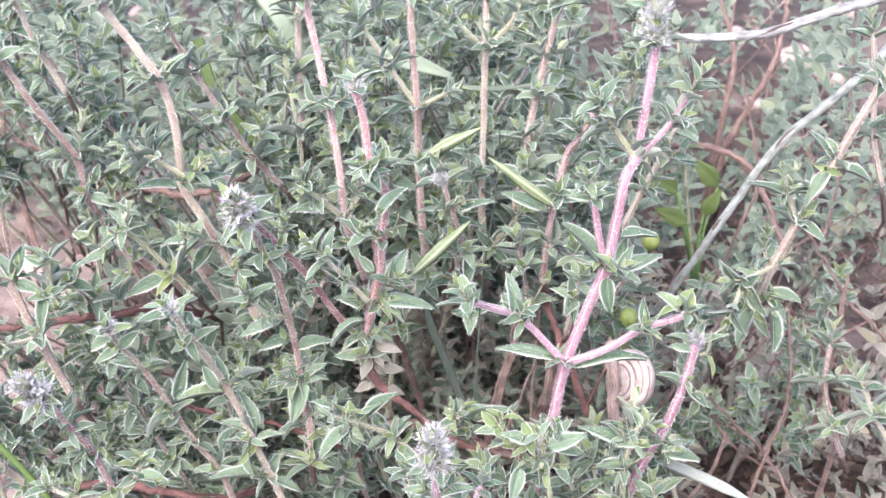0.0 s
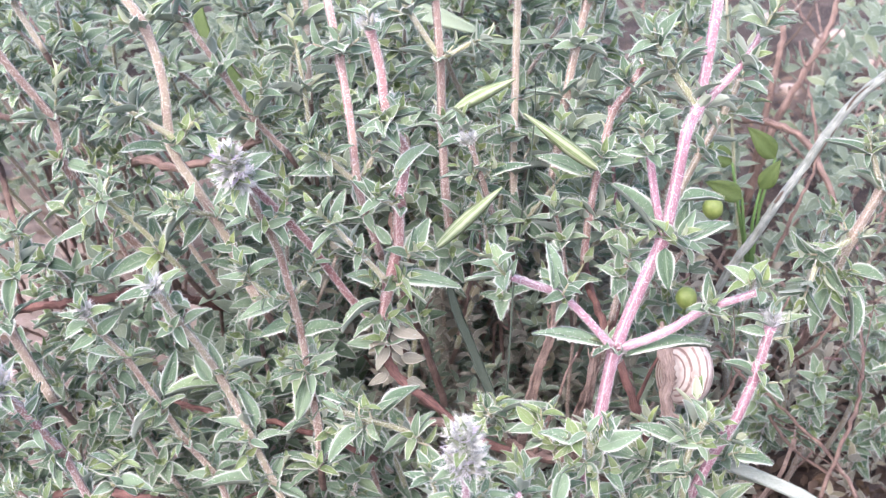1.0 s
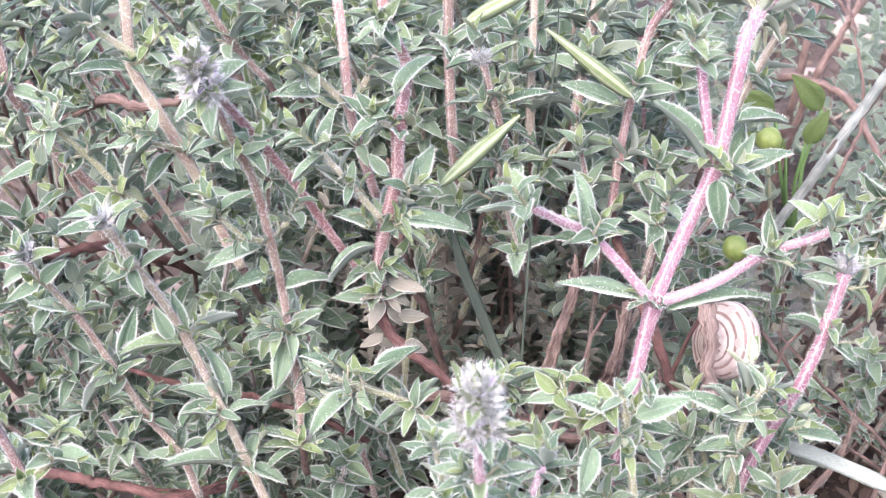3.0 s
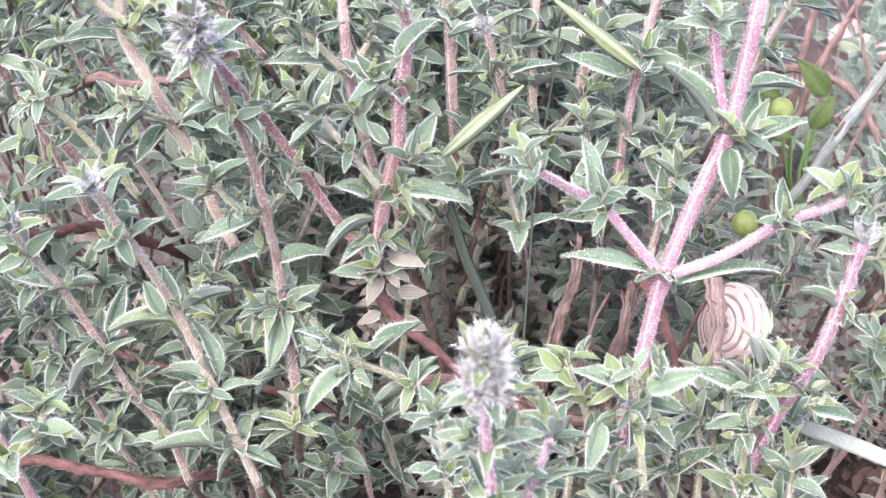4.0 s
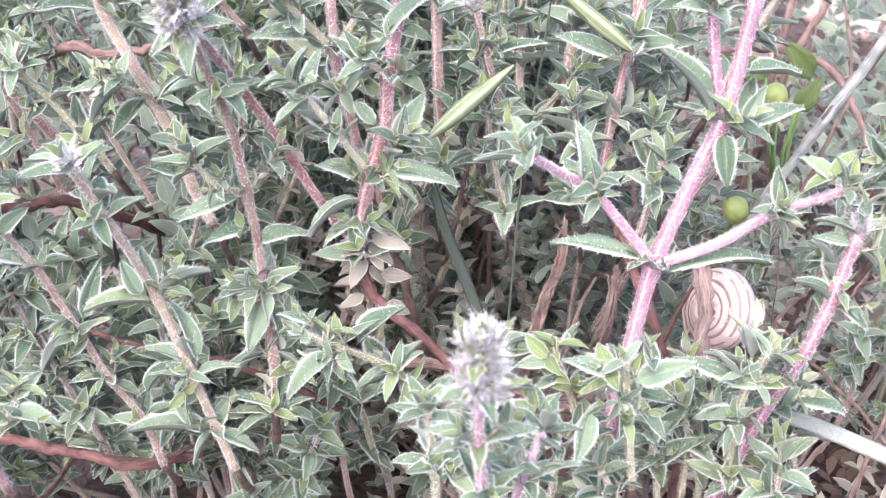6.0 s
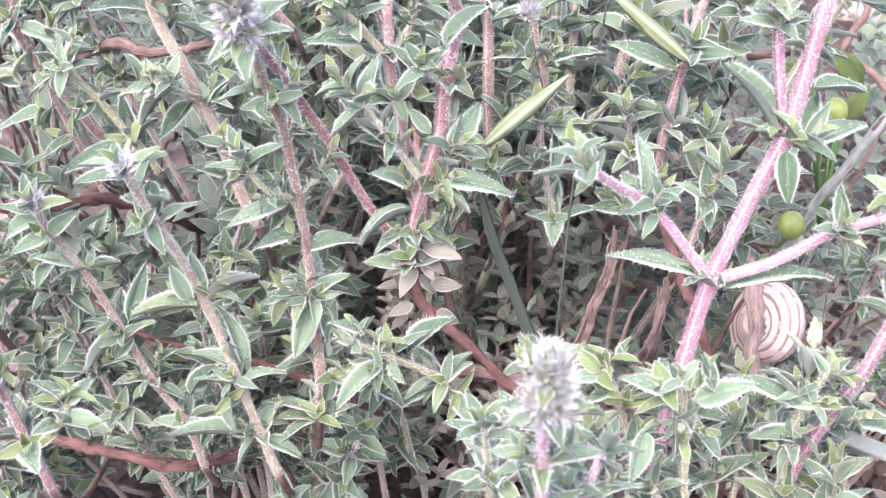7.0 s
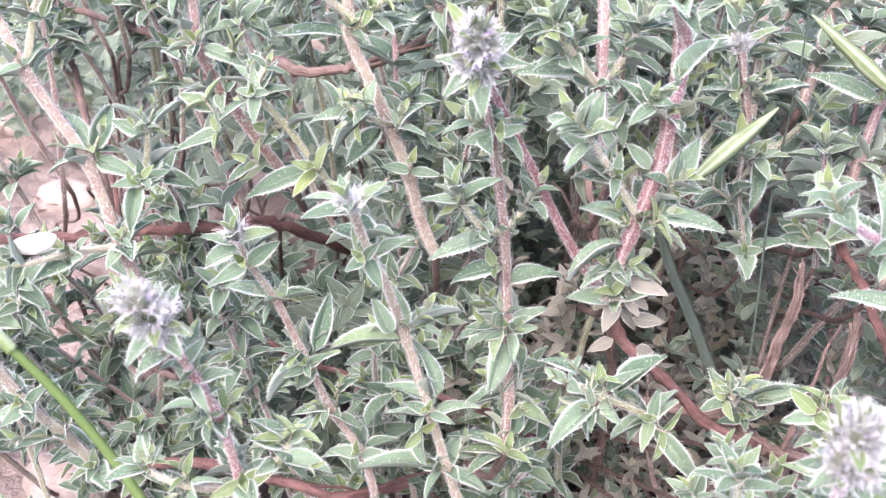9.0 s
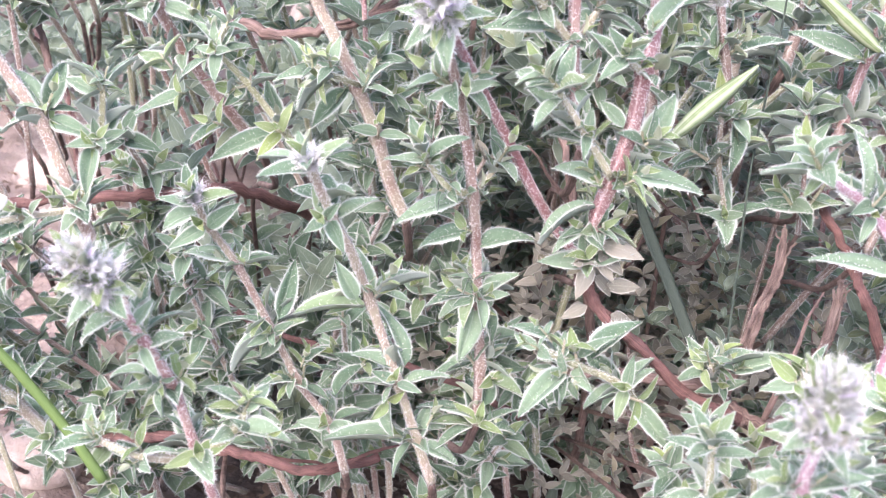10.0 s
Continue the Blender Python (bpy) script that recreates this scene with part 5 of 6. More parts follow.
def hairy_leaves(name, spots, mat):
    """The leaves of one sprig, with their bristles, in one mesh."""
    vs, fs, ps, ix, base = [], [], [], [], 0
    for k, m in enumerate(spots):
        tv, tf, tp, ti = FULL[k % 5]
        a = np.array(m)
        vs.append(tv @ a[:3, :3].T + a[:3, 3])
        ps.append(tp)
        fs.extend([[q + base for q in f] for f in tf])
        ix.extend(ti)
        base += len(tv)
    return mesh_of(name, np.concatenate(vs), fs, [mat, HAIR], ix, np.concatenate(ps))


def joined_leaves(name, spots, mat):
    """Many far leaves in one mesh; spots: place, turn and size."""
    vs, fs, ps, base = [], [], [], 0
    for k, m in enumerate(spots):
        tv, tf, tp = LOW[k % 4]
        a = np.array(m)
        vs.append(tv @ a[:3, :3].T + a[:3, 3])
        ps.append(tp)
        fs.extend([[q + base for q in f] for f in tf])
        base += len(tv)
    return mesh_of(name, np.concatenate(vs), fs, [mat], None, np.concatenate(ps))


DEPTH = []
WITHERED = []


def back_sprig(foot, top, r, leaf=7.5, stem="brown", mat=None, gap=6.5, joined=False):
    """A sprig of the shrub's depth with its leaves in one part."""
    origin = Vector(foot)
    top = Vector(top)
    mid = origin.lerp(top, 0.5) + Vector((r.uniform(-0.012, 0.012), r.uniform(-0.01, 0.01), r.uniform(-0.006, 0.01)))
    fine = spline([origin, mid, top], 8)
    if not joined:
        text = "withered herb sprig with faded brownish leaves" if mat else "grey-green herb sprig deep in the shrub"
        root = thing("herb_sprig", origin, text, "herb sprig", GROUP)
        v, f, i, q = tube([p - origin for p in fine], (0.8 * MM, 0.5 * MM), 6)
        part("stem", mesh_of("stem", v, f, [STEMS[stem]], i, q), root)
    length = (top - origin).length
    count = int(length / (gap * MM))
    spots = []
    for k in range(int(count * 0.25), count + 1):
        x = k / count * (len(fine) - 1)
        i = min(int(x), len(fine) - 2)
        p = fine[i].lerp(fine[i + 1], x - i) - origin
        t = (fine[i + 1] - fine[i]).normalized()
        s = t.cross(Vector((r.uniform(-1, 1), r.uniform(-1, 1), 0.2))).normalized()
        for j in range(4 + (2 if k == count else 0)):
            rad = Matrix.Rotation(j * math.pi / 2 + r.uniform(-0.4, 0.4), 3, t) @ s
            lift = radians(r.uniform(10, 55) + (20 if k == count else 0))
            d = rad * math.cos(lift) + t * math.sin(lift)
            nn = t * math.cos(lift) - rad * math.sin(lift)
            spots.append(Matrix.Translation(p) @ frame_at(d, nn) @ Matrix.Scale(leaf * MM * r.uniform(0.55, 1.1), 4))
            if not joined and not mat and top.y <= 0.40 and j % 2:
                # the small shoot in the leaf's axil
                for sg in (-1, 1):
                    dd = (rad + t * 1.2 + t.cross(rad) * sg * 0.7).normalized()
                    spots.append(Matrix.Translation(p + rad * 0.8 * MM) @ frame_at(dd, t - rad * 0.4) @ Matrix.Scale(leaf * MM * r.uniform(0.35, 0.6), 4))
    if joined:
        (WITHERED if mat else DEPTH).extend(Matrix.Translation(origin) @ m for m in spots)
    else:
        part("foliage", joined_leaves("foliage", spots, mat or LEAF_DEEP) if mat or top.y > 0.40 else hairy_leaves("foliage", spots, LEAF), root)


def near_sprig(foot, top, r, leaf):
    """A leafy shoot in the front of the filling, built like the traced ones."""
    foot, top = Vector(foot), Vector(top)
    mid = foot.lerp(top, 0.55) + Vector((r.uniform(-0.008, 0.008), 0.004, -0.004))
    fine = spline([foot, mid, top], 8)
    span = (top - foot).length
    nodes = [tuple(fine[0]) + (0,), tuple(fine[5]) + (0,)]
    k = 8
    while k < len(fine) - 2:
        nodes.append(tuple(fine[k]))
        k += max(2, int(r.uniform(0.011, 0.015) / span * 16))
    nodes.append(tuple(fine[-1]))
    sprig(nodes, r.choice(("brown", "green", "pale", "brown")), (0.9, 0.5), leaf, r.choice((0, 1)), "leaves", "leafy grey-green herb shoot filling the shrub")


def taken(x, y, z):
    """Gaps of the shrub: the dark hollow round the woody base, and the thin thicket beside it."""
    if -0.022 < x < 0.047 and 0.09 < z < 0.19 and y < 0.37:
        return True
    if -0.046 < x < -0.02 and 0.15 < z < 0.188 and y < 0.33:
        return True
    if -0.105 < x < -0.055 and z > 0.175 and y < 0.44:
        return True
    if x < -0.105 and z > 0.165 and y < 0.40:
        return True
    return x > 0.055 and z > 0.10 and y < 0.40


def fill():
    r = random.Random(21)
    made = 0
    while made < 52:
        x, y, z = r.uniform(-0.15, 0.06), r.uniform(0.283, 0.315), r.uniform(0.10, 0.215)
        y += max(0, z - 0.17) * 0.5
        if taken(x, y, z) or (x < -0.08 and r.random() < 0.45):
            continue
        near_sprig((x * 0.9 + r.uniform(-0.02, 0.02), y + r.uniform(0.015, 0.05), max(GROUND, z - r.uniform(0.05, 0.09))), (x, y, z), r, r.uniform(7.0, 8.6))
        made += 1
    # taller shoots behind the front stems
    made = 0
    while made < 62:
        x, y = r.uniform(-0.17, 0.075), r.uniform(0.315, 0.40)
        z = r.uniform(0.185, 0.225 + 0.35 * (y - 0.315))
        if (x < -0.055 and y < 0.335) or (x > 0.045 and r.random() < 0.5):
            continue
        near_sprig((x * 0.92 + r.uniform(-0.02, 0.02), y + r.uniform(0.015, 0.05), z - r.uniform(0.05, 0.09)), (x, y, z), r, r.uniform(7.2, 8.8))
        made += 1
    # leafy clumps where the shrub meets the sand
    for k in range(13):
        x, y, z = r.uniform(-0.158, -0.082), r.uniform(0.283, 0.335), r.uniform(0.105, 0.16)
        near_sprig((x + r.uniform(-0.01, 0.015), y + 0.03, max(GROUND, z - 0.06)), (x, y, z), r, r.uniform(7.2, 8.6))
    # clumps at the foot of the thicket
    for x, y, z in ((0.078, 0.325, 0.118), (0.092, 0.318, 0.128), (0.088, 0.34, 0.105), (0.105, 0.33, 0.14), (0.112, 0.315, 0.12), (0.098, 0.345, 0.16), (0.12, 0.34, 0.15), (0.07, 0.345, 0.10), (0.083, 0.352, 0.142)):
        near_sprig((x + 0.008, y + 0.045, GROUND + 0.004), (x, y, z), r, r.uniform(6.8, 8.0))
    made = 0
    while made < 330:
        x, y = r.uniform(-0.26, 0.17), 0.305 + 0.3 * r.random() ** 1.3
        z = r.uniform(0.075, 0.205 + 0.15 * (y - 0.3))
        if taken(x, y, z) or (x < -0.09 and r.random() < 0.72) or (x < -0.07 and y > 0.36 and r.random() < 0.6) or (x > 0.06 and r.random() < 0.8):
            continue
        foot = (x * 0.85 + r.uniform(-0.04, 0.04), y + r.uniform(0.02, 0.09), GROUND - 0.004)
        back_sprig(foot, (x, y, z), r, r.uniform(7.4, 9.6), r.choice(("brown", "green", "pale", "red")), gap=r.uniform(6.5, 8.5), joined=made >= 150)
        made += 1
    # withered shoots in the hollow
    for k in range(125):
        x, y, z = r.uniform(-0.045, 0.055), r.uniform(0.305, 0.40), r.uniform(0.08, 0.18)
        back_sprig((x + r.uniform(-0.03, 0.03), y + r.uniform(0.0, 0.05), GROUND), (x, y, z), r, r.uniform(3.8, 5.8), "brown", LEAF_OLD if k % 4 else None, r.uniform(5.0, 7.0), k > 24)
    for k in range(70):
        x, y, z = r.uniform(-0.005, 0.06), r.uniform(0.33, 0.39), r.uniform(0.10, 0.175)
        back_sprig((x + r.uniform(-0.02, 0.02), y + r.uniform(0.0, 0.03), GROUND + 0.02), (x, y, z), r, r.uniform(3.8, 5.8), "brown", LEAF_OLD if k % 3 else None, r.uniform(5.2, 7), True)
    # the next shrubs behind
    made = 0
    while made < 230:
        x, y = r.uniform(-0.34, 0.34), r.uniform(0.50, 0.85)
        if x > 0.03 and r.random() < 0.82:
            continue
        z = r.uniform(0.09, 0.2 + 0.2 * (y - 0.5))
        back_sprig((x + r.uniform(-0.04, 0.04), y + r.uniform(0.02, 0.08), GROUND), (x, y, z), r, r.uniform(9, 12), "brown", None, r.uniform(9, 12), True)
        made += 1
    # low growth in the thicket
    for k in range(48):
        x, y, z = r.uniform(0.055, 0.24), r.uniform(0.34, 0.60), r.uniform(0.07, 0.135)
        back_sprig((x + r.uniform(-0.03, 0.03), y + r.uniform(0.0, 0.05), GROUND), (x, y, z), r, r.uniform(7, 10), "red", LEAF_OLD if k % 2 == 0 else None, r.uniform(9, 14), k % 4 != 0)
    # dead leafy stubble under the thicket
    for k in range(110):
        x, y = r.uniform(0.052, 0.19), r.uniform(0.275, 0.44)
        z = ground_height(x, y)
        back_sprig((x + r.uniform(-0.01, 0.01), y + r.uniform(0.0, 0.02), z), (x, y, z + r.uniform(0.018, 0.05)), r, r.uniform(4.5, 7), "brown", LEAF_OLD if k % 5 else None, r.uniform(6, 9), True)
    ob = new("withered_foliage", joined_leaves("withered_foliage", WITHERED, LEAF_OLD))
    tagged(ob, "faded brownish leaves in the hollow of the shrub", "foliage", kind="stuff")
    ob = new("shrub_depth", joined_leaves("shrub_depth", DEPTH, LEAF_DEEP))
    tagged(ob, "dense grey-green foliage in the depth of the shrub", "foliage", kind="stuff")


fill()


# ---- grass, pods, twigs, shell ----
def blade(pts, w=3.0, col="green", label=""):
    """A grass blade: a shallow keeled strip with thickness."""
    fine = spline(pts, 8)
    origin = fine[0]
    verts, faces, pos = [], [], []
    n = len(fine)
    for i, p in enumerate(fine):
        t = (fine[min(i + 1, n - 1)] - fine[max(i - 1, 0)]).normalized()
        s = t.cross(Vector((0.1, -0.9, 0.45))).normalized()
        b = s.cross(t)
        half = w * MM / 2 * min(1.0, 0.35 + 2.2 * (1 - i / (n - 1)))
        for k, (u, h) in enumerate(((-1, 0.22), (-0.5, 0.08), (0, -0.06), (0.5, 0.08), (1, 0.22), (0.5, -0.05), (0, -0.22), (-0.5, -0.05))):
            verts.append(p - origin + s * u * half + b * h * half)
            pos.append((u, i * 0.5, 0.0))
    for i in range(n - 1):
        for k in range(8):
            faces.append([i * 8 + k, i * 8 + (k + 1) % 8, (i + 1) * 8 + (k + 1) % 8, (i + 1) * 8 + k])
    faces.append(list(range(8))[::-1])
    faces.append([(n - 1) * 8 + k for k in range(8)])
    ob = new("grass", mesh_of("grass_blade", verts, faces, [BLADES[col]], None, pos))
    ob.location = origin
    tagged(ob, label, "grass")


def stalk(pts, w=2.0, label=""):
    fine = spline(pts, 8)
    v, f, i, q = tube([p - fine[0] for p in fine], (w * MM / 2, w * MM * 0.42), 10)
    root = thing("grass_stalk", fine[0], label, "grass stalk")
    part("culm", mesh_of("culm", v, f, [BLADES["lime"]], i, q), root)
    end, t = fine[-1], (fine[-1] - fine[-2]).normalized()
    v, f, i, q = tube([end - fine[0] + t * k * 0.5 * MM for k in range(-3, 4)], (w * MM * 0.62, w * MM * 0.62), 10)
    part("node", mesh_of("node", v, f, [BLADES["pod"]], i, q), root)


def pod(pts):
    """A green grass spikelet: a spindle of two overlapping ribbed husks on a thin stalk."""
    line = [Vector(q) for q in pts]
    root = thing("grass_spikelet", line[0], "green ribbed grass spikelet caught between the stems", "grass seed", "grass spikelets")
    fine = spline(pts[1:], 8)
    n = len(fine)
    for side, shift in (("husk", 0.0), ("husk", 0.35)):
        verts, faces, pos = [], [], []
        for i, p in enumerate(fine):
            t = (fine[min(i + 1, n - 1)] - fine[max(i - 1, 0)]).normalized()
            s = t.cross(Vector((0.1, -0.9, 0.45))).normalized()
            b = s.cross(t)
            x = i / (n - 1)
            rad = 1.22 * MM * max(0.06, math.sin(math.pi * min(1, (x * (1 - 0.25 * shift) + 0.05)) ** 0.8)) ** 0.8 * (1 - 0.3 * shift)
            for k in range(12):
                a = 2 * math.pi * k / 12
                q = rad * (1 + 0.16 * (-1) ** k)
                verts.append(p - line[0] + (s * (math.cos(a) + shift * 0.5) * q + b * (math.sin(a) * 0.7 + shift * 0.5) * q))
                pos.append((k % 2 * 1.5, x, math.sin(a)))
        for i in range(n - 1):
            for k in range(12):
                faces.append([i * 12 + k, i * 12 + (k + 1) % 12, (i + 1) * 12 + (k + 1) % 12, (i + 1) * 12 + k])
        part(side, mesh_of("husk", verts, faces, [BLADES["pod"]], None, pos), root)
    v, f, i, q = tube([line[0] * 0, (line[1] - line[0]) * 0.5, line[1] - line[0], line[1] - line[0] + (line[2] - line[1]) * 0.1], (0.2 * MM, 0.3 * MM), 6)
    part("stalk", mesh_of("stalk", v, f, [BLADES["pale"]], i, q), root)


def berry(pts, r=2.2):
    c = Vector(pts[0])
    bm = bmesh.new()
    bmesh.ops.create_icosphere(bm, subdivisions=3, radius=r * MM)
    for v in bm.verts:
        v.co.z *= 1.1
        v.co *= 1 + 0.05 * noise.noise(v.co * 600)
    me = bpy.data.meshes.new("berry")
    bm.to_mesh(me)
    bm.free()
    me.polygons.foreach_set("use_smooth", [True] * len(me.polygons))
    m = Nodes("berry_skin", 0.4)
    m.color(m.ramp(m.noise(500.0, 3.0), [(0.3, (0.10, 0.14, 0.035)), (0.7, (0.18, 0.22, 0.07))]))
    me.materials.append(m.mat)
    root = thing("green_berry", c, "round yellow-green berry on a thin stalk", "berry", "green berries")
    part("fruit", me, root)
    v, f, i, q = tube([Vector((0, 0, -r * MM * 0.9)), Vector((0.0005, 0.003, -0.004)), Vector((0.001, 0.008, -0.008)), Vector((0.002, 0.02, -0.014))], (0.35 * MM, 0.4 * MM), 6)
    part("stalk", mesh_of("stalk", v, f, [BLADES["green"]], i, q), root)


def twig(pts, w=(2.0, 1.4), col="brown", label=""):
    p, q, e = Vector(pts[0]), Vector(pts[1]), Vector(pts[-1])
    if p.z > GROUND + 0.03:
        c = p + (p - q).normalized() * 0.02 + Vector((0, 0.008, -0.012))
        pts = [*pts] if col in ("silver", "tan") else [c, *pts] if col == "bark" or abs(e.z - p.z) < 0.5 * (e - p).length else [Vector((c.x + (c.x - p.x) * 0.6, c.y + 0.03, GROUND - 0.004)), c, *pts]
    pts = [*pts, e + (e - Vector(pts[-2])).normalized() * (0.002 if col in ("bark", "tan") else 0.012) + Vector((0, 0.001 if col in ("bark", "tan") else 0.008, 0))]
    fine = spline(pts, 8)
    rr = random.Random(int(fine[0].x * 1e5) + int(fine[0].z * 1e5))
    fine = [p + Vector((rr.uniform(-1, 1), rr.uniform(-1, 1), rr.uniform(-1, 1))) * (0.0004 if col in ("brown", "red", "base") else 0.0001) for p in fine]
    v, f, i, q = tube([p - fine[0] for p in fine], (w[0] * MM * (0.36 if col == "bark" else 0.5), w[1] * MM * (0.3 if col == "bark" else 0.5)), 11, lumps={"bark": 0.5, "grey": 0.1, "silver": 0.2}.get(col, 0.45))
    root = thing("dry_twig", fine[0], label, "twig")
    part("wood", mesh_of("wood", v, f, [WOODS[col]], i, q), root)
    if col in ("brown", "red", "base") and len(fine) > 20:
        for k in range(rr.choice((1, 2, 2))):
            a = rr.randrange(len(fine) // 3, len(fine) - 4)
            d = (fine[a + 1] - fine[a]).normalized() + Vector((rr.uniform(-0.9, 0.9), rr.uniform(-0.3, 0.9), rr.uniform(-0.2, 0.8)))
            d.normalize()
            ln = rr.uniform(0.012, 0.03)
            shoot = [fine[a] + d * ln * j / 5 + Vector((rr.uniform(-1, 1), rr.uniform(-1, 1), rr.uniform(-1, 1))) * 0.0006 * j / 5 for j in range(6)]
            v, f, i, q = tube([p - fine[0] for p in shoot], (w[1] * MM * 0.35, w[1] * MM * 0.12), 6, lumps=0.3)
            part("side_twig", mesh_of("side_twig", v, f, [WOODS[col]], i, q), root)
    if col in ("grey", "silver"):
        # a dark dried sheath that winds round the stalk
        a, b = len(fine) // 3, len(fine) * 4 // 5
        turn = [fine[j] - fine[0] + Vector((math.cos(j * 0.45), -0.7, math.sin(j * 0.45))).normalized() * w[1] * MM * 0.46 for j in range(a, b)]
        v, f, i, q = tube(turn, (0.42 * MM, 0.2 * MM), 6, lumps=0.4)
        part("sheath", mesh_of("sheath", v, f, [WOODS["base"]], i, q), root, "dark dried sheath")
    if col in ("bark", "tan"):
        # loose strips of bark
        for k in range(5):
            # strands of bark that split away at the end
            side = Vector((math.cos(k * 1.257 + 0.4), -0.25 + 0.4 * math.sin(k * 2.1), math.sin(k * 1.257 + 0.4)))
            last = len(fine) - rr.randrange(1, max(2, len(fine) // 3))
            strand = []
            for j in range(rr.randrange(0, 4), last):
                away = 0.34 + 0.25 * rr.random() + 1.3 * max(0, j - last + 5) / 5 * rr.uniform(0.3, 1.0)
                strand.append(fine[j] - fine[0] + side * w[0] * MM * away)
            if len(strand) > 4:
                v, f, i, q = tube(strand, (w[0] * MM * 0.24, w[1] * MM * 0.12), 6, lumps=0.5)
                part("bark_strand", mesh_of("bark_strand", v, f, [WOODS[col]], i, q), root)
        for k in range(9):
            a = rr.randrange(0, len(fine) - 5)
            off = Vector((rr.uniform(-1, 1), -0.6, rr.uniform(-1, 1))).normalized()
            strip = [fine[a + j] - fine[0] + off * (w[0] * MM * (0.40 + 0.17 * abs(j - 2) * rr.random())) for j in range(5)]
            v, f, i, q = tube(strip, (0.35 * MM, 0.15 * MM), 5, lumps=0.4)
            part("bark_strip", mesh_of("bark_strip", v, f, [WOODS[col]], i, q), root)


def weed(pts, size=12.0):
    """Broad bright leaves of a low weed."""
    rr = random.Random(3)
    base = Vector(pts[0])
    root = thing("weed", base, "low weed with broad bright green leaves", "weed")
    for q in pts[1:]:
        q = Vector(q)
        v, f, i, p = leaf_shape(6, 8, 0.25, 0.9, 0.26, 0.6, 0, 11, 0.5)
        part("leaf", mesh_of("leaf", v, f, [BLADES["weed"]], i, p), root, "", Matrix.Translation(q - base) @ frame_at(Vector((rr.uniform(-1, 1), -0.2, rr.uniform(0, 0.8))), Vector((0, -0.8, 0.5))) @ Matrix.Scale(size * MM * rr.uniform(0.8, 1.2), 4))
        v, f, i, p = tube([Vector((0, 0, 0)), (q - base) * 0.5 + Vector((0, 0.004, 0.002)), q - base], (0.6 * MM, 0.4 * MM), 6)
        part("stalk", mesh_of("stalk", v, f, [BLADES["green"]], i, p), root)


def petal(pts):
    c = Vector(pts[0])
    bm = bmesh.new()
    bmesh.ops.create_icosphere(bm, subdivisions=3, radius=1.0)
    for v in bm.verts:
        x, y, z = v.co
        v.co = Vector((x * 4.0, y * (2.3 - 0.35 * x), z * 0.45 - 0.09 * (x * 2) ** 2 + 0.12 * noise.noise(Vector((x * 2, y * 2, 0))))) * MM
    me = bpy.data.meshes.new("fallen_petal")
    bm.to_mesh(me)
    bm.free()
    me.polygons.foreach_set("use_smooth", [True] * len(me.polygons))
    m = Nodes("white_petal", 0.6)
    col = m.ramp(m.noise(700.0, 3.0), [(0.3, (0.66, 0.65, 0.60)), (0.7, (0.80, 0.80, 0.77))])
    m.color(col)
    m.bump(m.noise(1500.0, 3.0), 0.3, 0.0002)
    me.materials.append(m.mat)
    ob = new("fallen_petal", me)
    ob.matrix_world = Matrix.Translation(c) @ frame_at(Vector((-0.3, -0.4, 0.8)), Vector((0.1, -0.8, -0.45))) @ pose(0, 0, 0, 0, 0, 8)
    tagged(ob, "fallen white petal lying on the leaves", "petal")


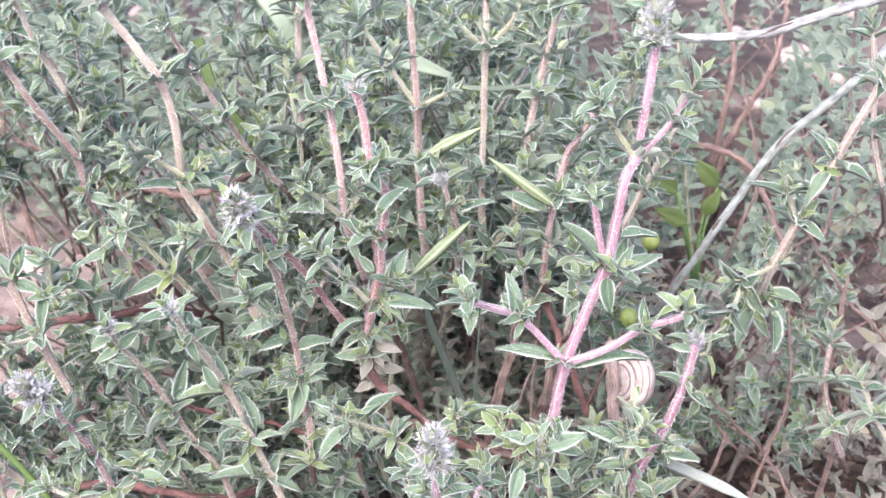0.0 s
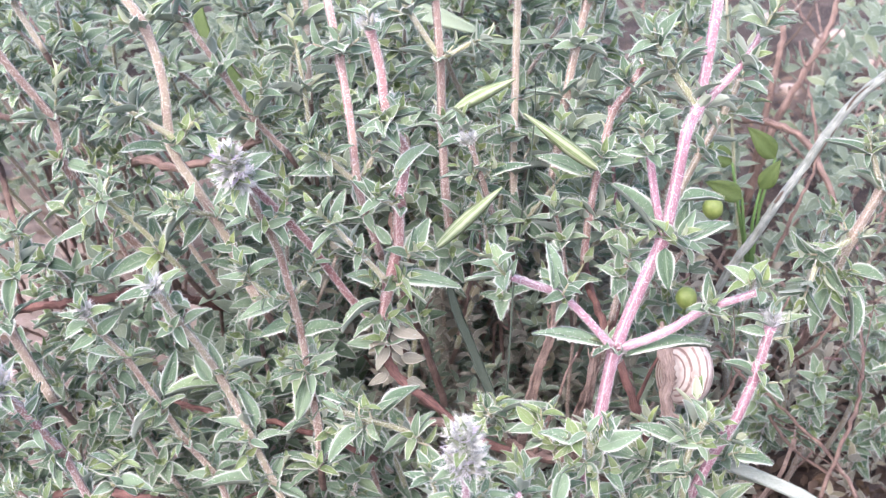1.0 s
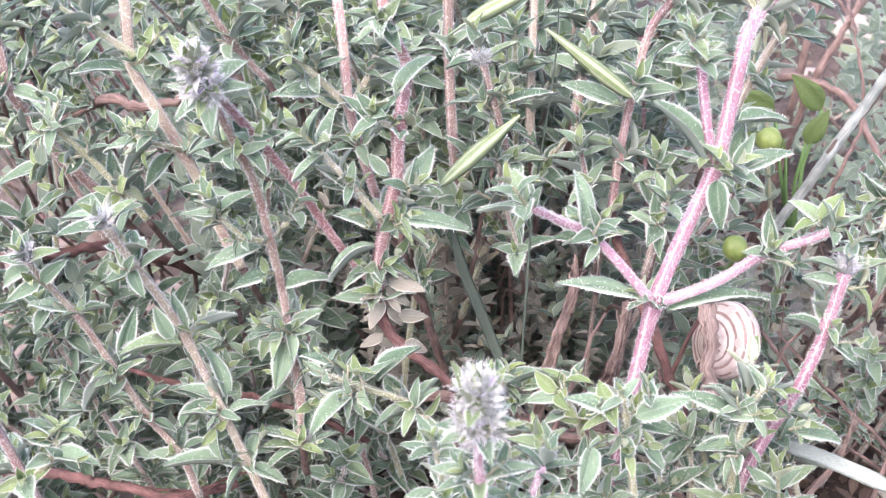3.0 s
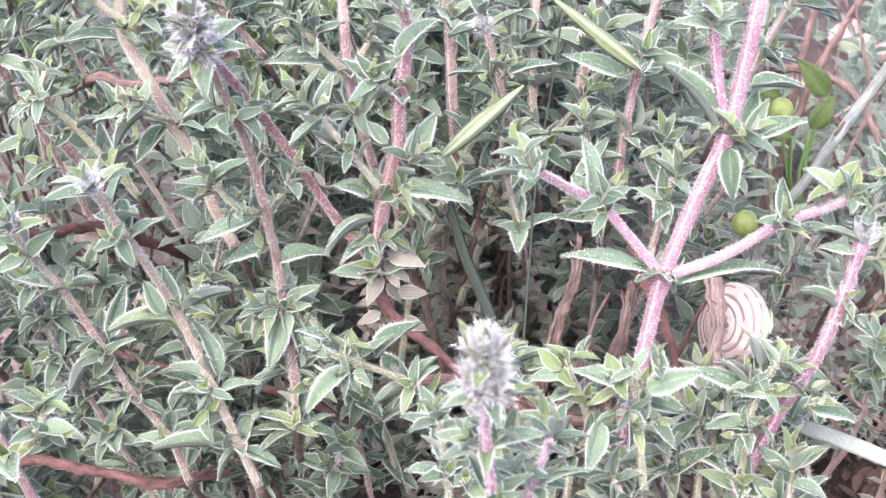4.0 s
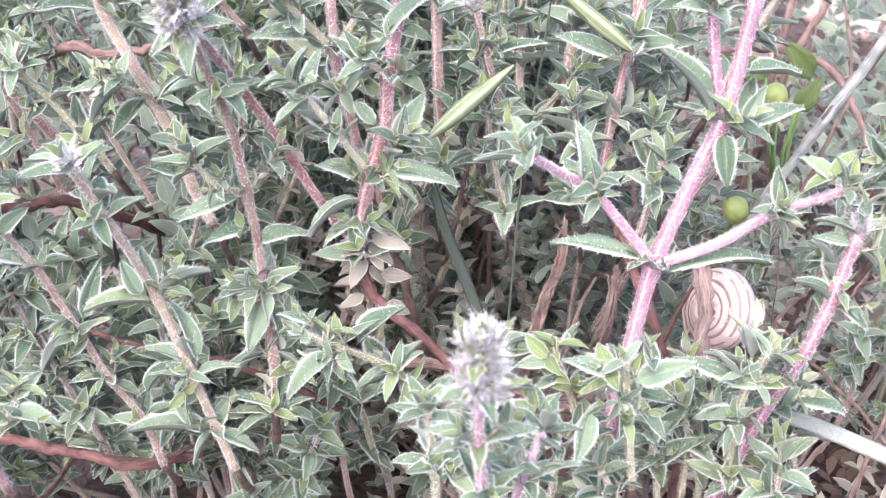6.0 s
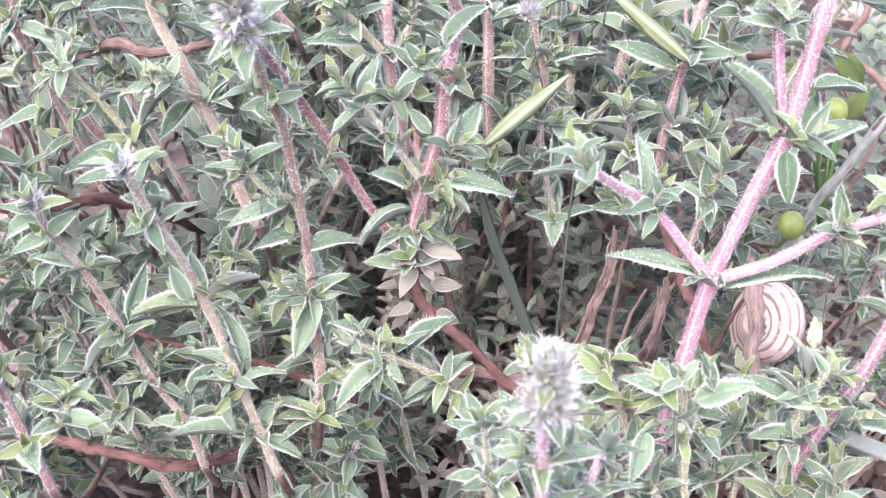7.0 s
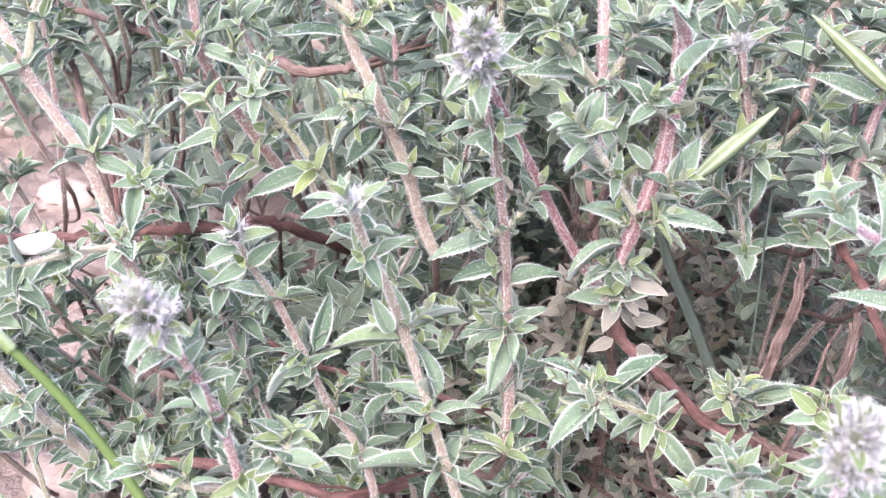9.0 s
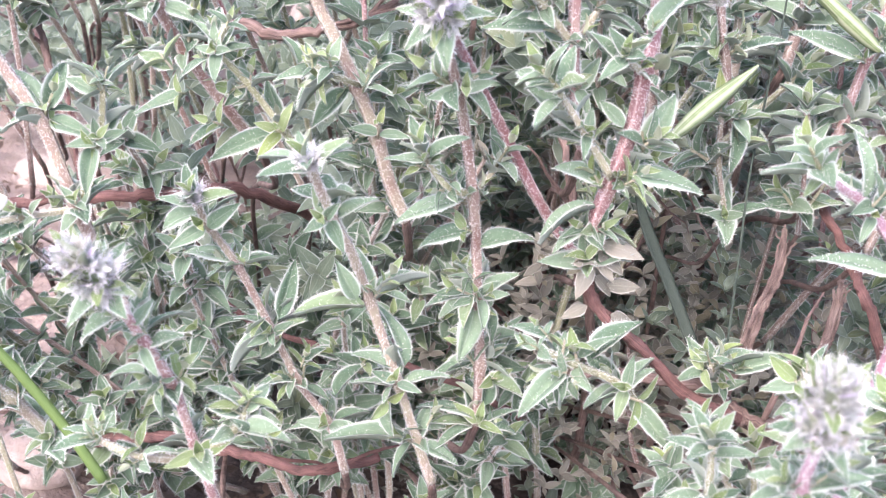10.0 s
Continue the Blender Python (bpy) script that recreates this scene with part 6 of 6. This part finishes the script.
def snail(pts):
    """A coiled shell with brown spiral bands on cream."""
    c = Vector(pts[0])
    turns, per, ns = 4.2, 36, 22
    verts, pos, faces = [], [], []
    total = int(turns * per)
    for i in range(total + 1):
        x = i / per
        g = math.exp(-0.30 * x)
        a = -2 * math.pi * x
        cen = Vector((math.cos(a), math.sin(a), 0)) * 4.05 * g + Vector((0, 0, 5.2 * (1 - g) - 1.4))
        for k in range(ns):
            b = 2 * math.pi * k / ns
            rad = 2.95 * g * (1 + 0.012 * math.sin(i * 2.1))
            verts.append((cen + Vector((math.cos(a), math.sin(a), 0)) * math.cos(b) * rad + Vector((0, 0, 1)) * math.sin(b) * rad * 0.98) * 1.32 * MM)
            pos.append((k / ns, x, 0))
    for i in range(total):
        for k in range(ns):
            faces.append([i * ns + k, i * ns + (k + 1) % ns, (i + 1) * ns + (k + 1) % ns, (i + 1) * ns + k])
    m = Nodes("banded_shell", 0.4)
    at = m.tree.nodes.new("ShaderNodeAttribute")
    at.attribute_name = "leafpos"
    sep = m.tree.nodes.new("ShaderNodeSeparateXYZ")
    m.link(at.outputs["Vector"], sep.inputs[0])
    wob = m.value("ADD", sep.outputs[0], m.value("MULTIPLY", m.value("SUBTRACT", m.noise(600.0, 2.0), 0.5), 0.009))
    wave = m.value("SINE", m.value("MULTIPLY", wob, 6.2832 * 11))
    band = m.value("MULTIPLY", m.value("GREATER_THAN", wave, 0.6), m.value("MULTIPLY", m.value("GREATER_THAN", m.noise(420.0, 3.0), 0.42), m.value("LESS_THAN", sep.outputs[1], 2.2)))
    cream = m.ramp(m.noise(400.0, 4.0), [(0.3, (0.33, 0.265, 0.24)), (0.7, (0.53, 0.475, 0.44))])
    col = m.mix(m.value("MULTIPLY", band, 0.75), cream, (0.155, 0.085, 0.075))
    m.color(col)
    m.bump(m.noise(1500.0, 3.0), 0.3, 0.0002)
    ob = thing("snail_shell", c, "cream snail shell with brown spiral bands held among the stems", "snail shell")
    part("whorl", mesh_of("whorl", verts, faces, [m.mat], None, pos), ob)
    rim = [Vector(verts[k]) for k in range(ns)]
    lip = Nodes("shell_lip", 0.4)
    lip.color(lip.ramp(lip.noise(900.0, 3.0), [(0.3, (0.50, 0.40, 0.35)), (0.7, (0.70, 0.62, 0.56))]))
    v, f, i, q = tube([*rim, rim[0], rim[1]], (0.22 * MM, 0.22 * MM), 6)
    part("lip", mesh_of("lip", v, f, [lip.mat], i, q), ob)
    # the dried white skin that closes the mouth
    cap = Nodes("white_skin", 0.7)
    cap.color(cap.ramp(cap.noise(1200.0, 3.0), [(0.3, (0.70, 0.67, 0.63)), (0.7, (0.82, 0.80, 0.77))]))
    mid = sum(rim, Vector()) / ns
    inner = [Vector(verts[ns + k]) for k in range(ns)]
    dome = [mid.lerp(p, 0.5) + Vector((0, 0.3 * MM, 0)) for p in rim]
    part("mouth_skin", mesh_of("mouth_skin", [*inner, *dome, mid + Vector((0, 0.4 * MM, 0))], [[k, (k + 1) % ns, ns + (k + 1) % ns, ns + k] for k in range(ns)] + [[ns + k, ns + (k + 1) % ns, 2 * ns] for k in range(ns)], [cap.mat]), ob, "dried white skin over the mouth")
    ob.matrix_world = Matrix.Translation(c) @ frame_at(Vector((0.15, 0.35, 0.95)), Vector((-0.84, -0.50, 0.17))) @ pose(0, 0, 0, 0, 0, -132)


pod([(0.0331, 0.2854, 0.2005), (0.0295, 0.2849, 0.2017), (0.0225, 0.2852, 0.2071), (0.0141, 0.2862, 0.2137)])
pod([(-0.0055, 0.2716, 0.1893), (-0.0041, 0.2722, 0.1905), (0.0031, 0.2767, 0.1956), (0.0095, 0.2799, 0.2002)])
pod([(-0.0033, 0.2868, 0.2122), (0.0001, 0.2878, 0.2143), (0.0062, 0.2883, 0.2175), (0.0125, 0.2886, 0.2204)])
berry([(0.0511, 0.2716, 0.1984)], r=2.1)
berry([(0.0468, 0.2698, 0.1791)], r=2.2)
snail([(0.0503, 0.2850, 0.1514)])
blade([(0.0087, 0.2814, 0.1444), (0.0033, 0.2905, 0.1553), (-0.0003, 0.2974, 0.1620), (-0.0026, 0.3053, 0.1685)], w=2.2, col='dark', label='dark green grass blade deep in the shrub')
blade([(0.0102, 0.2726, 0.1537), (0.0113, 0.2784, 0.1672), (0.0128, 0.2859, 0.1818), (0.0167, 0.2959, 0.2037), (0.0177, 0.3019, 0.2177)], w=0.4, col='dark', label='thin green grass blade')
blade([(0.0516, 0.2498, 0.1527), (0.0575, 0.2445, 0.1532), (0.0645, 0.2388, 0.1528), (0.0702, 0.2340, 0.1521)], w=2.6, col='grey', label='grey-green bent grass blade')
twig([(0.0754, 0.3255, 0.1679), (0.0839, 0.3269, 0.1819), (0.0953, 0.3295, 0.1983), (0.1078, 0.3298, 0.2102), (0.1199, 0.3303, 0.2224)], w=(2.1, 2.5), col='grey', label='grey-green grass stalk behind the shrub')
twig([(0.0643, 0.3236, 0.2306), (0.0730, 0.3234, 0.2303), (0.0875, 0.3238, 0.2314), (0.1035, 0.3260, 0.2359), (0.1195, 0.3279, 0.2398)], w=(2.2, 2.8), col='silver', label='silvery dry stalk crossing over the shrub')
blade([(-0.0265, 0.3510, 0.2171), (-0.0154, 0.3513, 0.2180), (-0.0044, 0.3502, 0.2159), (0.0066, 0.3484, 0.2125)], w=5, col='pale', label='broad pale green grass blade')
blade([(-0.0625, 0.3443, 0.2256), (-0.0580, 0.3339, 0.2162), (-0.0514, 0.3294, 0.2073), (-0.0425, 0.3242, 0.1971)], w=3.0, col='weed', label='green grass blade among the stems')
blade([(-0.0462, 0.3503, 0.2377), (-0.0394, 0.3461, 0.2294), (-0.0331, 0.3459, 0.2181)], w=4.5, col='pale', label='pale wide grass blade')
blade([(0.0048, 0.3331, 0.2154), (0.0154, 0.3325, 0.2144), (0.0261, 0.3327, 0.2149)], w=1.3, col='pale', label='short pale grass blade')
stalk([(-0.0872, 0.2465, 0.1420), (-0.0934, 0.2488, 0.1508), (-0.1008, 0.2505, 0.1602), (-0.1079, 0.2513, 0.1681)], w=1.7, label='smooth bright green grass stalk')
petal([(-0.1066, 0.2652, 0.1777)])
twig([(0.0164, 0.2830, 0.1479), (0.0182, 0.2843, 0.1549), (0.0204, 0.2860, 0.1605), (0.0211, 0.2876, 0.1659)], w=(2.0, 1.4), col='bark', label='dry splitting twig with peeling bark')
twig([(0.0286, 0.2802, 0.1473), (0.0298, 0.2816, 0.1524), (0.0309, 0.2835, 0.1584)], w=(1.5, 1.1), col='bark', label='short dry twig with peeling bark')
twig([(0.0369, 0.2773, 0.1532), (0.0327, 0.2810, 0.1623), (0.0318, 0.2845, 0.1647)], w=(2.0, 1.6), col='red', label='smooth red-brown woody twig')
twig([(-0.0872, 0.2916, 0.1170), (-0.0781, 0.2875, 0.1178), (-0.0680, 0.2846, 0.1180), (-0.0590, 0.2822, 0.1177)], w=(2.2, 1.8), col='red', label='red-brown woody branch near the ground')
twig([(-0.0767, 0.3207, 0.1557), (-0.0846, 0.3131, 0.1581), (-0.0945, 0.3076, 0.1600), (-0.1069, 0.3053, 0.1594), (-0.1304, 0.3048, 0.1573)], w=(2.4, 1.8), col='red', label='woody horizontal branch near the ground')
twig([(-0.0391, 0.2936, 0.1332), (-0.0512, 0.2971, 0.1329), (-0.0661, 0.3042, 0.1329), (-0.0771, 0.3117, 0.1338)], w=(1.4, 1.0), col='red', label='reddish twig low in the shrub')
twig([(-0.1067, 0.3759, 0.1742), (-0.1170, 0.3870, 0.1736), (-0.1264, 0.3977, 0.1720), (-0.1391, 0.4090, 0.1716)], w=(2.0, 1.5), col='brown', label='brown woody branch behind the shrub')
twig([(-0.1284, 0.3777, 0.1549), (-0.1329, 0.3874, 0.1627), (-0.1375, 0.3967, 0.1696), (-0.1415, 0.4068, 0.1780)], w=(2, 1.4), col='brown', label='dark brown upright woody branch')
twig([(-0.0805, 0.3451, 0.1812), (-0.0716, 0.3394, 0.1814), (-0.0624, 0.3398, 0.1827), (-0.0533, 0.3459, 0.1841)], w=(2.4, 1.6), col='brown', label='brown woody branch under the leaves')
twig([(-0.0084, 0.3125, 0.1443), (-0.0118, 0.3093, 0.1563), (-0.0134, 0.3108, 0.1643)], w=(2.2, 1.4), col='brown', label='short brown twig in a dark gap')
twig([(0.0049, 0.3145, 0.1678), (0.0032, 0.3121, 0.1625), (0.0021, 0.3110, 0.1554)], w=(1.0, 0.8), col='brown', label='thin brown twig in a dark gap')
twig([(0.0047, 0.2717, 0.1467), (0.0096, 0.2690, 0.1459), (0.0148, 0.2641, 0.1449)], w=(2.2, 1.8), col='brown', label="brown woody stem at the shrub's foot")
twig([(0.0440, 0.2789, 0.1670), (0.0442, 0.2758, 0.1629), (0.0448, 0.2725, 0.1579), (0.0442, 0.2716, 0.1538), (0.0454, 0.2701, 0.1483)], w=(2.6, 1.8), col='tan', label='curled dry stalk against the snail shell')
twig([(0.0266, 0.2767, 0.1485), (0.0284, 0.2771, 0.1541), (0.0295, 0.2792, 0.1611)], w=(1.6, 1.2), col='bark', label='thin grey dry stalk behind the pink stem')
twig([(0.0604, 0.2887, 0.1415), (0.0653, 0.2901, 0.1494), (0.0691, 0.2901, 0.1543)], w=(0.8, 0.5), col='brown', label='thin brown twig beside the snail shell')
twig([(0.0661, 0.2706, 0.1264), (0.0708, 0.2715, 0.1333), (0.0732, 0.2729, 0.1410)], w=(1.0, 0.6), col='bark', label='bleached dry stalk standing among dead twigs')
twig([(0.1162, 0.4781, 0.1602), (0.1186, 0.4840, 0.1719), (0.1156, 0.4910, 0.1857)], w=(2.6, 1.6), col='brown', label='dead brown twig standing in the thicket')
twig([(0.1200, 0.4572, 0.1631), (0.1287, 0.4637, 0.1762), (0.1332, 0.4712, 0.1912)], w=(2.6, 1.6), col='brown', label='dead brown twig standing in the thicket')
twig([(0.1023, 0.3023, 0.0999), (0.0956, 0.3124, 0.1087), (0.0838, 0.3226, 0.1178)], w=(1.3, 0.7), col='brown', label='dead brown twig standing in the thicket')
twig([(0.0910, 0.2980, 0.1133), (0.0989, 0.3074, 0.1277), (0.1013, 0.3148, 0.1379)], w=(1.3, 0.7), col='brown', label='dead brown twig standing in the thicket')
twig([(0.1125, 0.3012, 0.1201), (0.1158, 0.3069, 0.1314), (0.1152, 0.3112, 0.1399)], w=(1.3, 0.7), col='bark', label='dead brown twig standing in the thicket')
twig([(0.1216, 0.3010, 0.1531), (0.1123, 0.3031, 0.1617), (0.1061, 0.3067, 0.1710)], w=(1.3, 0.7), col='brown', label='dead brown twig standing in the thicket')
twig([(0.1052, 0.2926, 0.1585), (0.1061, 0.2948, 0.1673), (0.1074, 0.2965, 0.1730)], w=(1.3, 0.7), col='bark', label='dead brown twig standing in the thicket')
twig([(0.0989, 0.3809, 0.1447), (0.1065, 0.3882, 0.1594), (0.1050, 0.3974, 0.1776)], w=(1.3, 0.7), col='brown', label='dead brown twig standing in the thicket')
twig([(0.0965, 0.4220, 0.1597), (0.1097, 0.4091, 0.1564), (0.1163, 0.3896, 0.1401)], w=(2.6, 1.6), col='brown', label='dead brown twig standing in the thicket')
twig([(0.1183, 0.3484, 0.1250), (0.1079, 0.3517, 0.1314), (0.1007, 0.3471, 0.1221)], w=(1.3, 0.7), col='brown', label='dead brown twig standing in the thicket')
twig([(0.0812, 0.3418, 0.1113), (0.0914, 0.3346, 0.0971), (0.1105, 0.3280, 0.0843)], w=(1.3, 0.7), col='brown', label='dead brown twig standing in the thicket')
weed([(0.0817, 0.3552, 0.1380), (0.0731, 0.3513, 0.1746), (0.0816, 0.3527, 0.1664), (0.0751, 0.3453, 0.1672), (0.0870, 0.3610, 0.1718)])


# ---- litter and stones ----
def stones():
    r = random.Random(5)
    m = Nodes("pale_stone", 0.85)
    m.color(m.ramp(m.noise(160.0, 5.0), [(0.3, (0.24, 0.19, 0.17)), (0.7, (0.40, 0.335, 0.305))]))
    m.bump(m.noise(700.0, 4.0), 0.7, 0.001)
    for k in range(46):
        x, y = r.choice((r.uniform(-0.4, -0.09), r.uniform(-0.3, 0.5))), r.uniform(0.36, 0.95)
        if x > -0.09:
            y += 0.24
        size = r.uniform(0.006, 0.02)
        bm = bmesh.new()
        bmesh.ops.create_icosphere(bm, subdivisions=2, radius=size)
        off = Vector((r.uniform(0, 50), 0, 0))
        for v in bm.verts:
            v.co *= 1 + 0.35 * noise.noise(v.co / size * 0.9 + off)
            v.co.z *= 0.6
        me = bpy.data.meshes.new("stone")
        bm.to_mesh(me)
        bm.free()
        me.polygons.foreach_set("use_smooth", [True] * len(me.polygons))
        me.materials.append(m.mat)
        ob = new("stone", me)
        ob.location = (x, y, ground_height(x, y) + size * 0.25)
        tagged(ob, "pale rounded stone half sunk in sandy soil", "stone", "stones on the soil")


stones()


def thicket():
    """Dead twigs beside the shrub."""
    r = random.Random(33)
    for k in range(120):
        x, y = r.uniform(0.045, 0.26), 0.31 + 0.33 * r.random()
        z = ground_height(x, y)
        a, lean = r.uniform(0, 6.28), r.uniform(0.02, 0.09)
        tall = r.uniform(0.03, 0.06 + 0.25 * (y - 0.31))
        w = r.choice((0.5, 0.7, 0.9, 1.2, 1.8))
        p = [(x, y, z)]
        for j in (1, 2, 3):
            p.append((x + math.cos(a) * lean * j / 3 + r.uniform(-0.006, 0.006), y + math.sin(a) * lean * j / 3 + r.uniform(-0.009, 0.009), z + tall * j / 3 * (1.1 - 0.1 * j)))
        twig(p, (w, w * 0.5), r.choice(("brown", "base", "brown", "brown", "bark")), "dead brown twig rising from the thicket")


thicket()


def litter():
    r = random.Random(8)
    spots = []
    for k in range(9500):
        x, y = r.uniform(-0.3, 0.32), r.uniform(0.24, 0.8)
        d = Vector((r.uniform(-1, 1), r.uniform(-1, 1), r.uniform(-0.2, 0.3)))
        if x < -0.06 and r.random() < 0.7:
            continue
        if k > 6000:
            x, y = r.uniform(0.05, 0.2), r.uniform(0.26, 0.45)
        spots.append(Matrix.Translation((x, y, ground_height(x, y) + r.uniform(0.001, 0.006))) @ frame_at(d, Vector((r.uniform(-0.5, 0.5), r.uniform(-0.5, 0.5), 1))) @ Matrix.Scale(r.uniform(4, 8) * MM, 4))
    ob = new("leaf_litter", joined_leaves("leaf_litter", spots, LITTER))
    tagged(ob, "dry fallen leaves scattered over the soil", "leaf litter", kind="stuff")


litter()
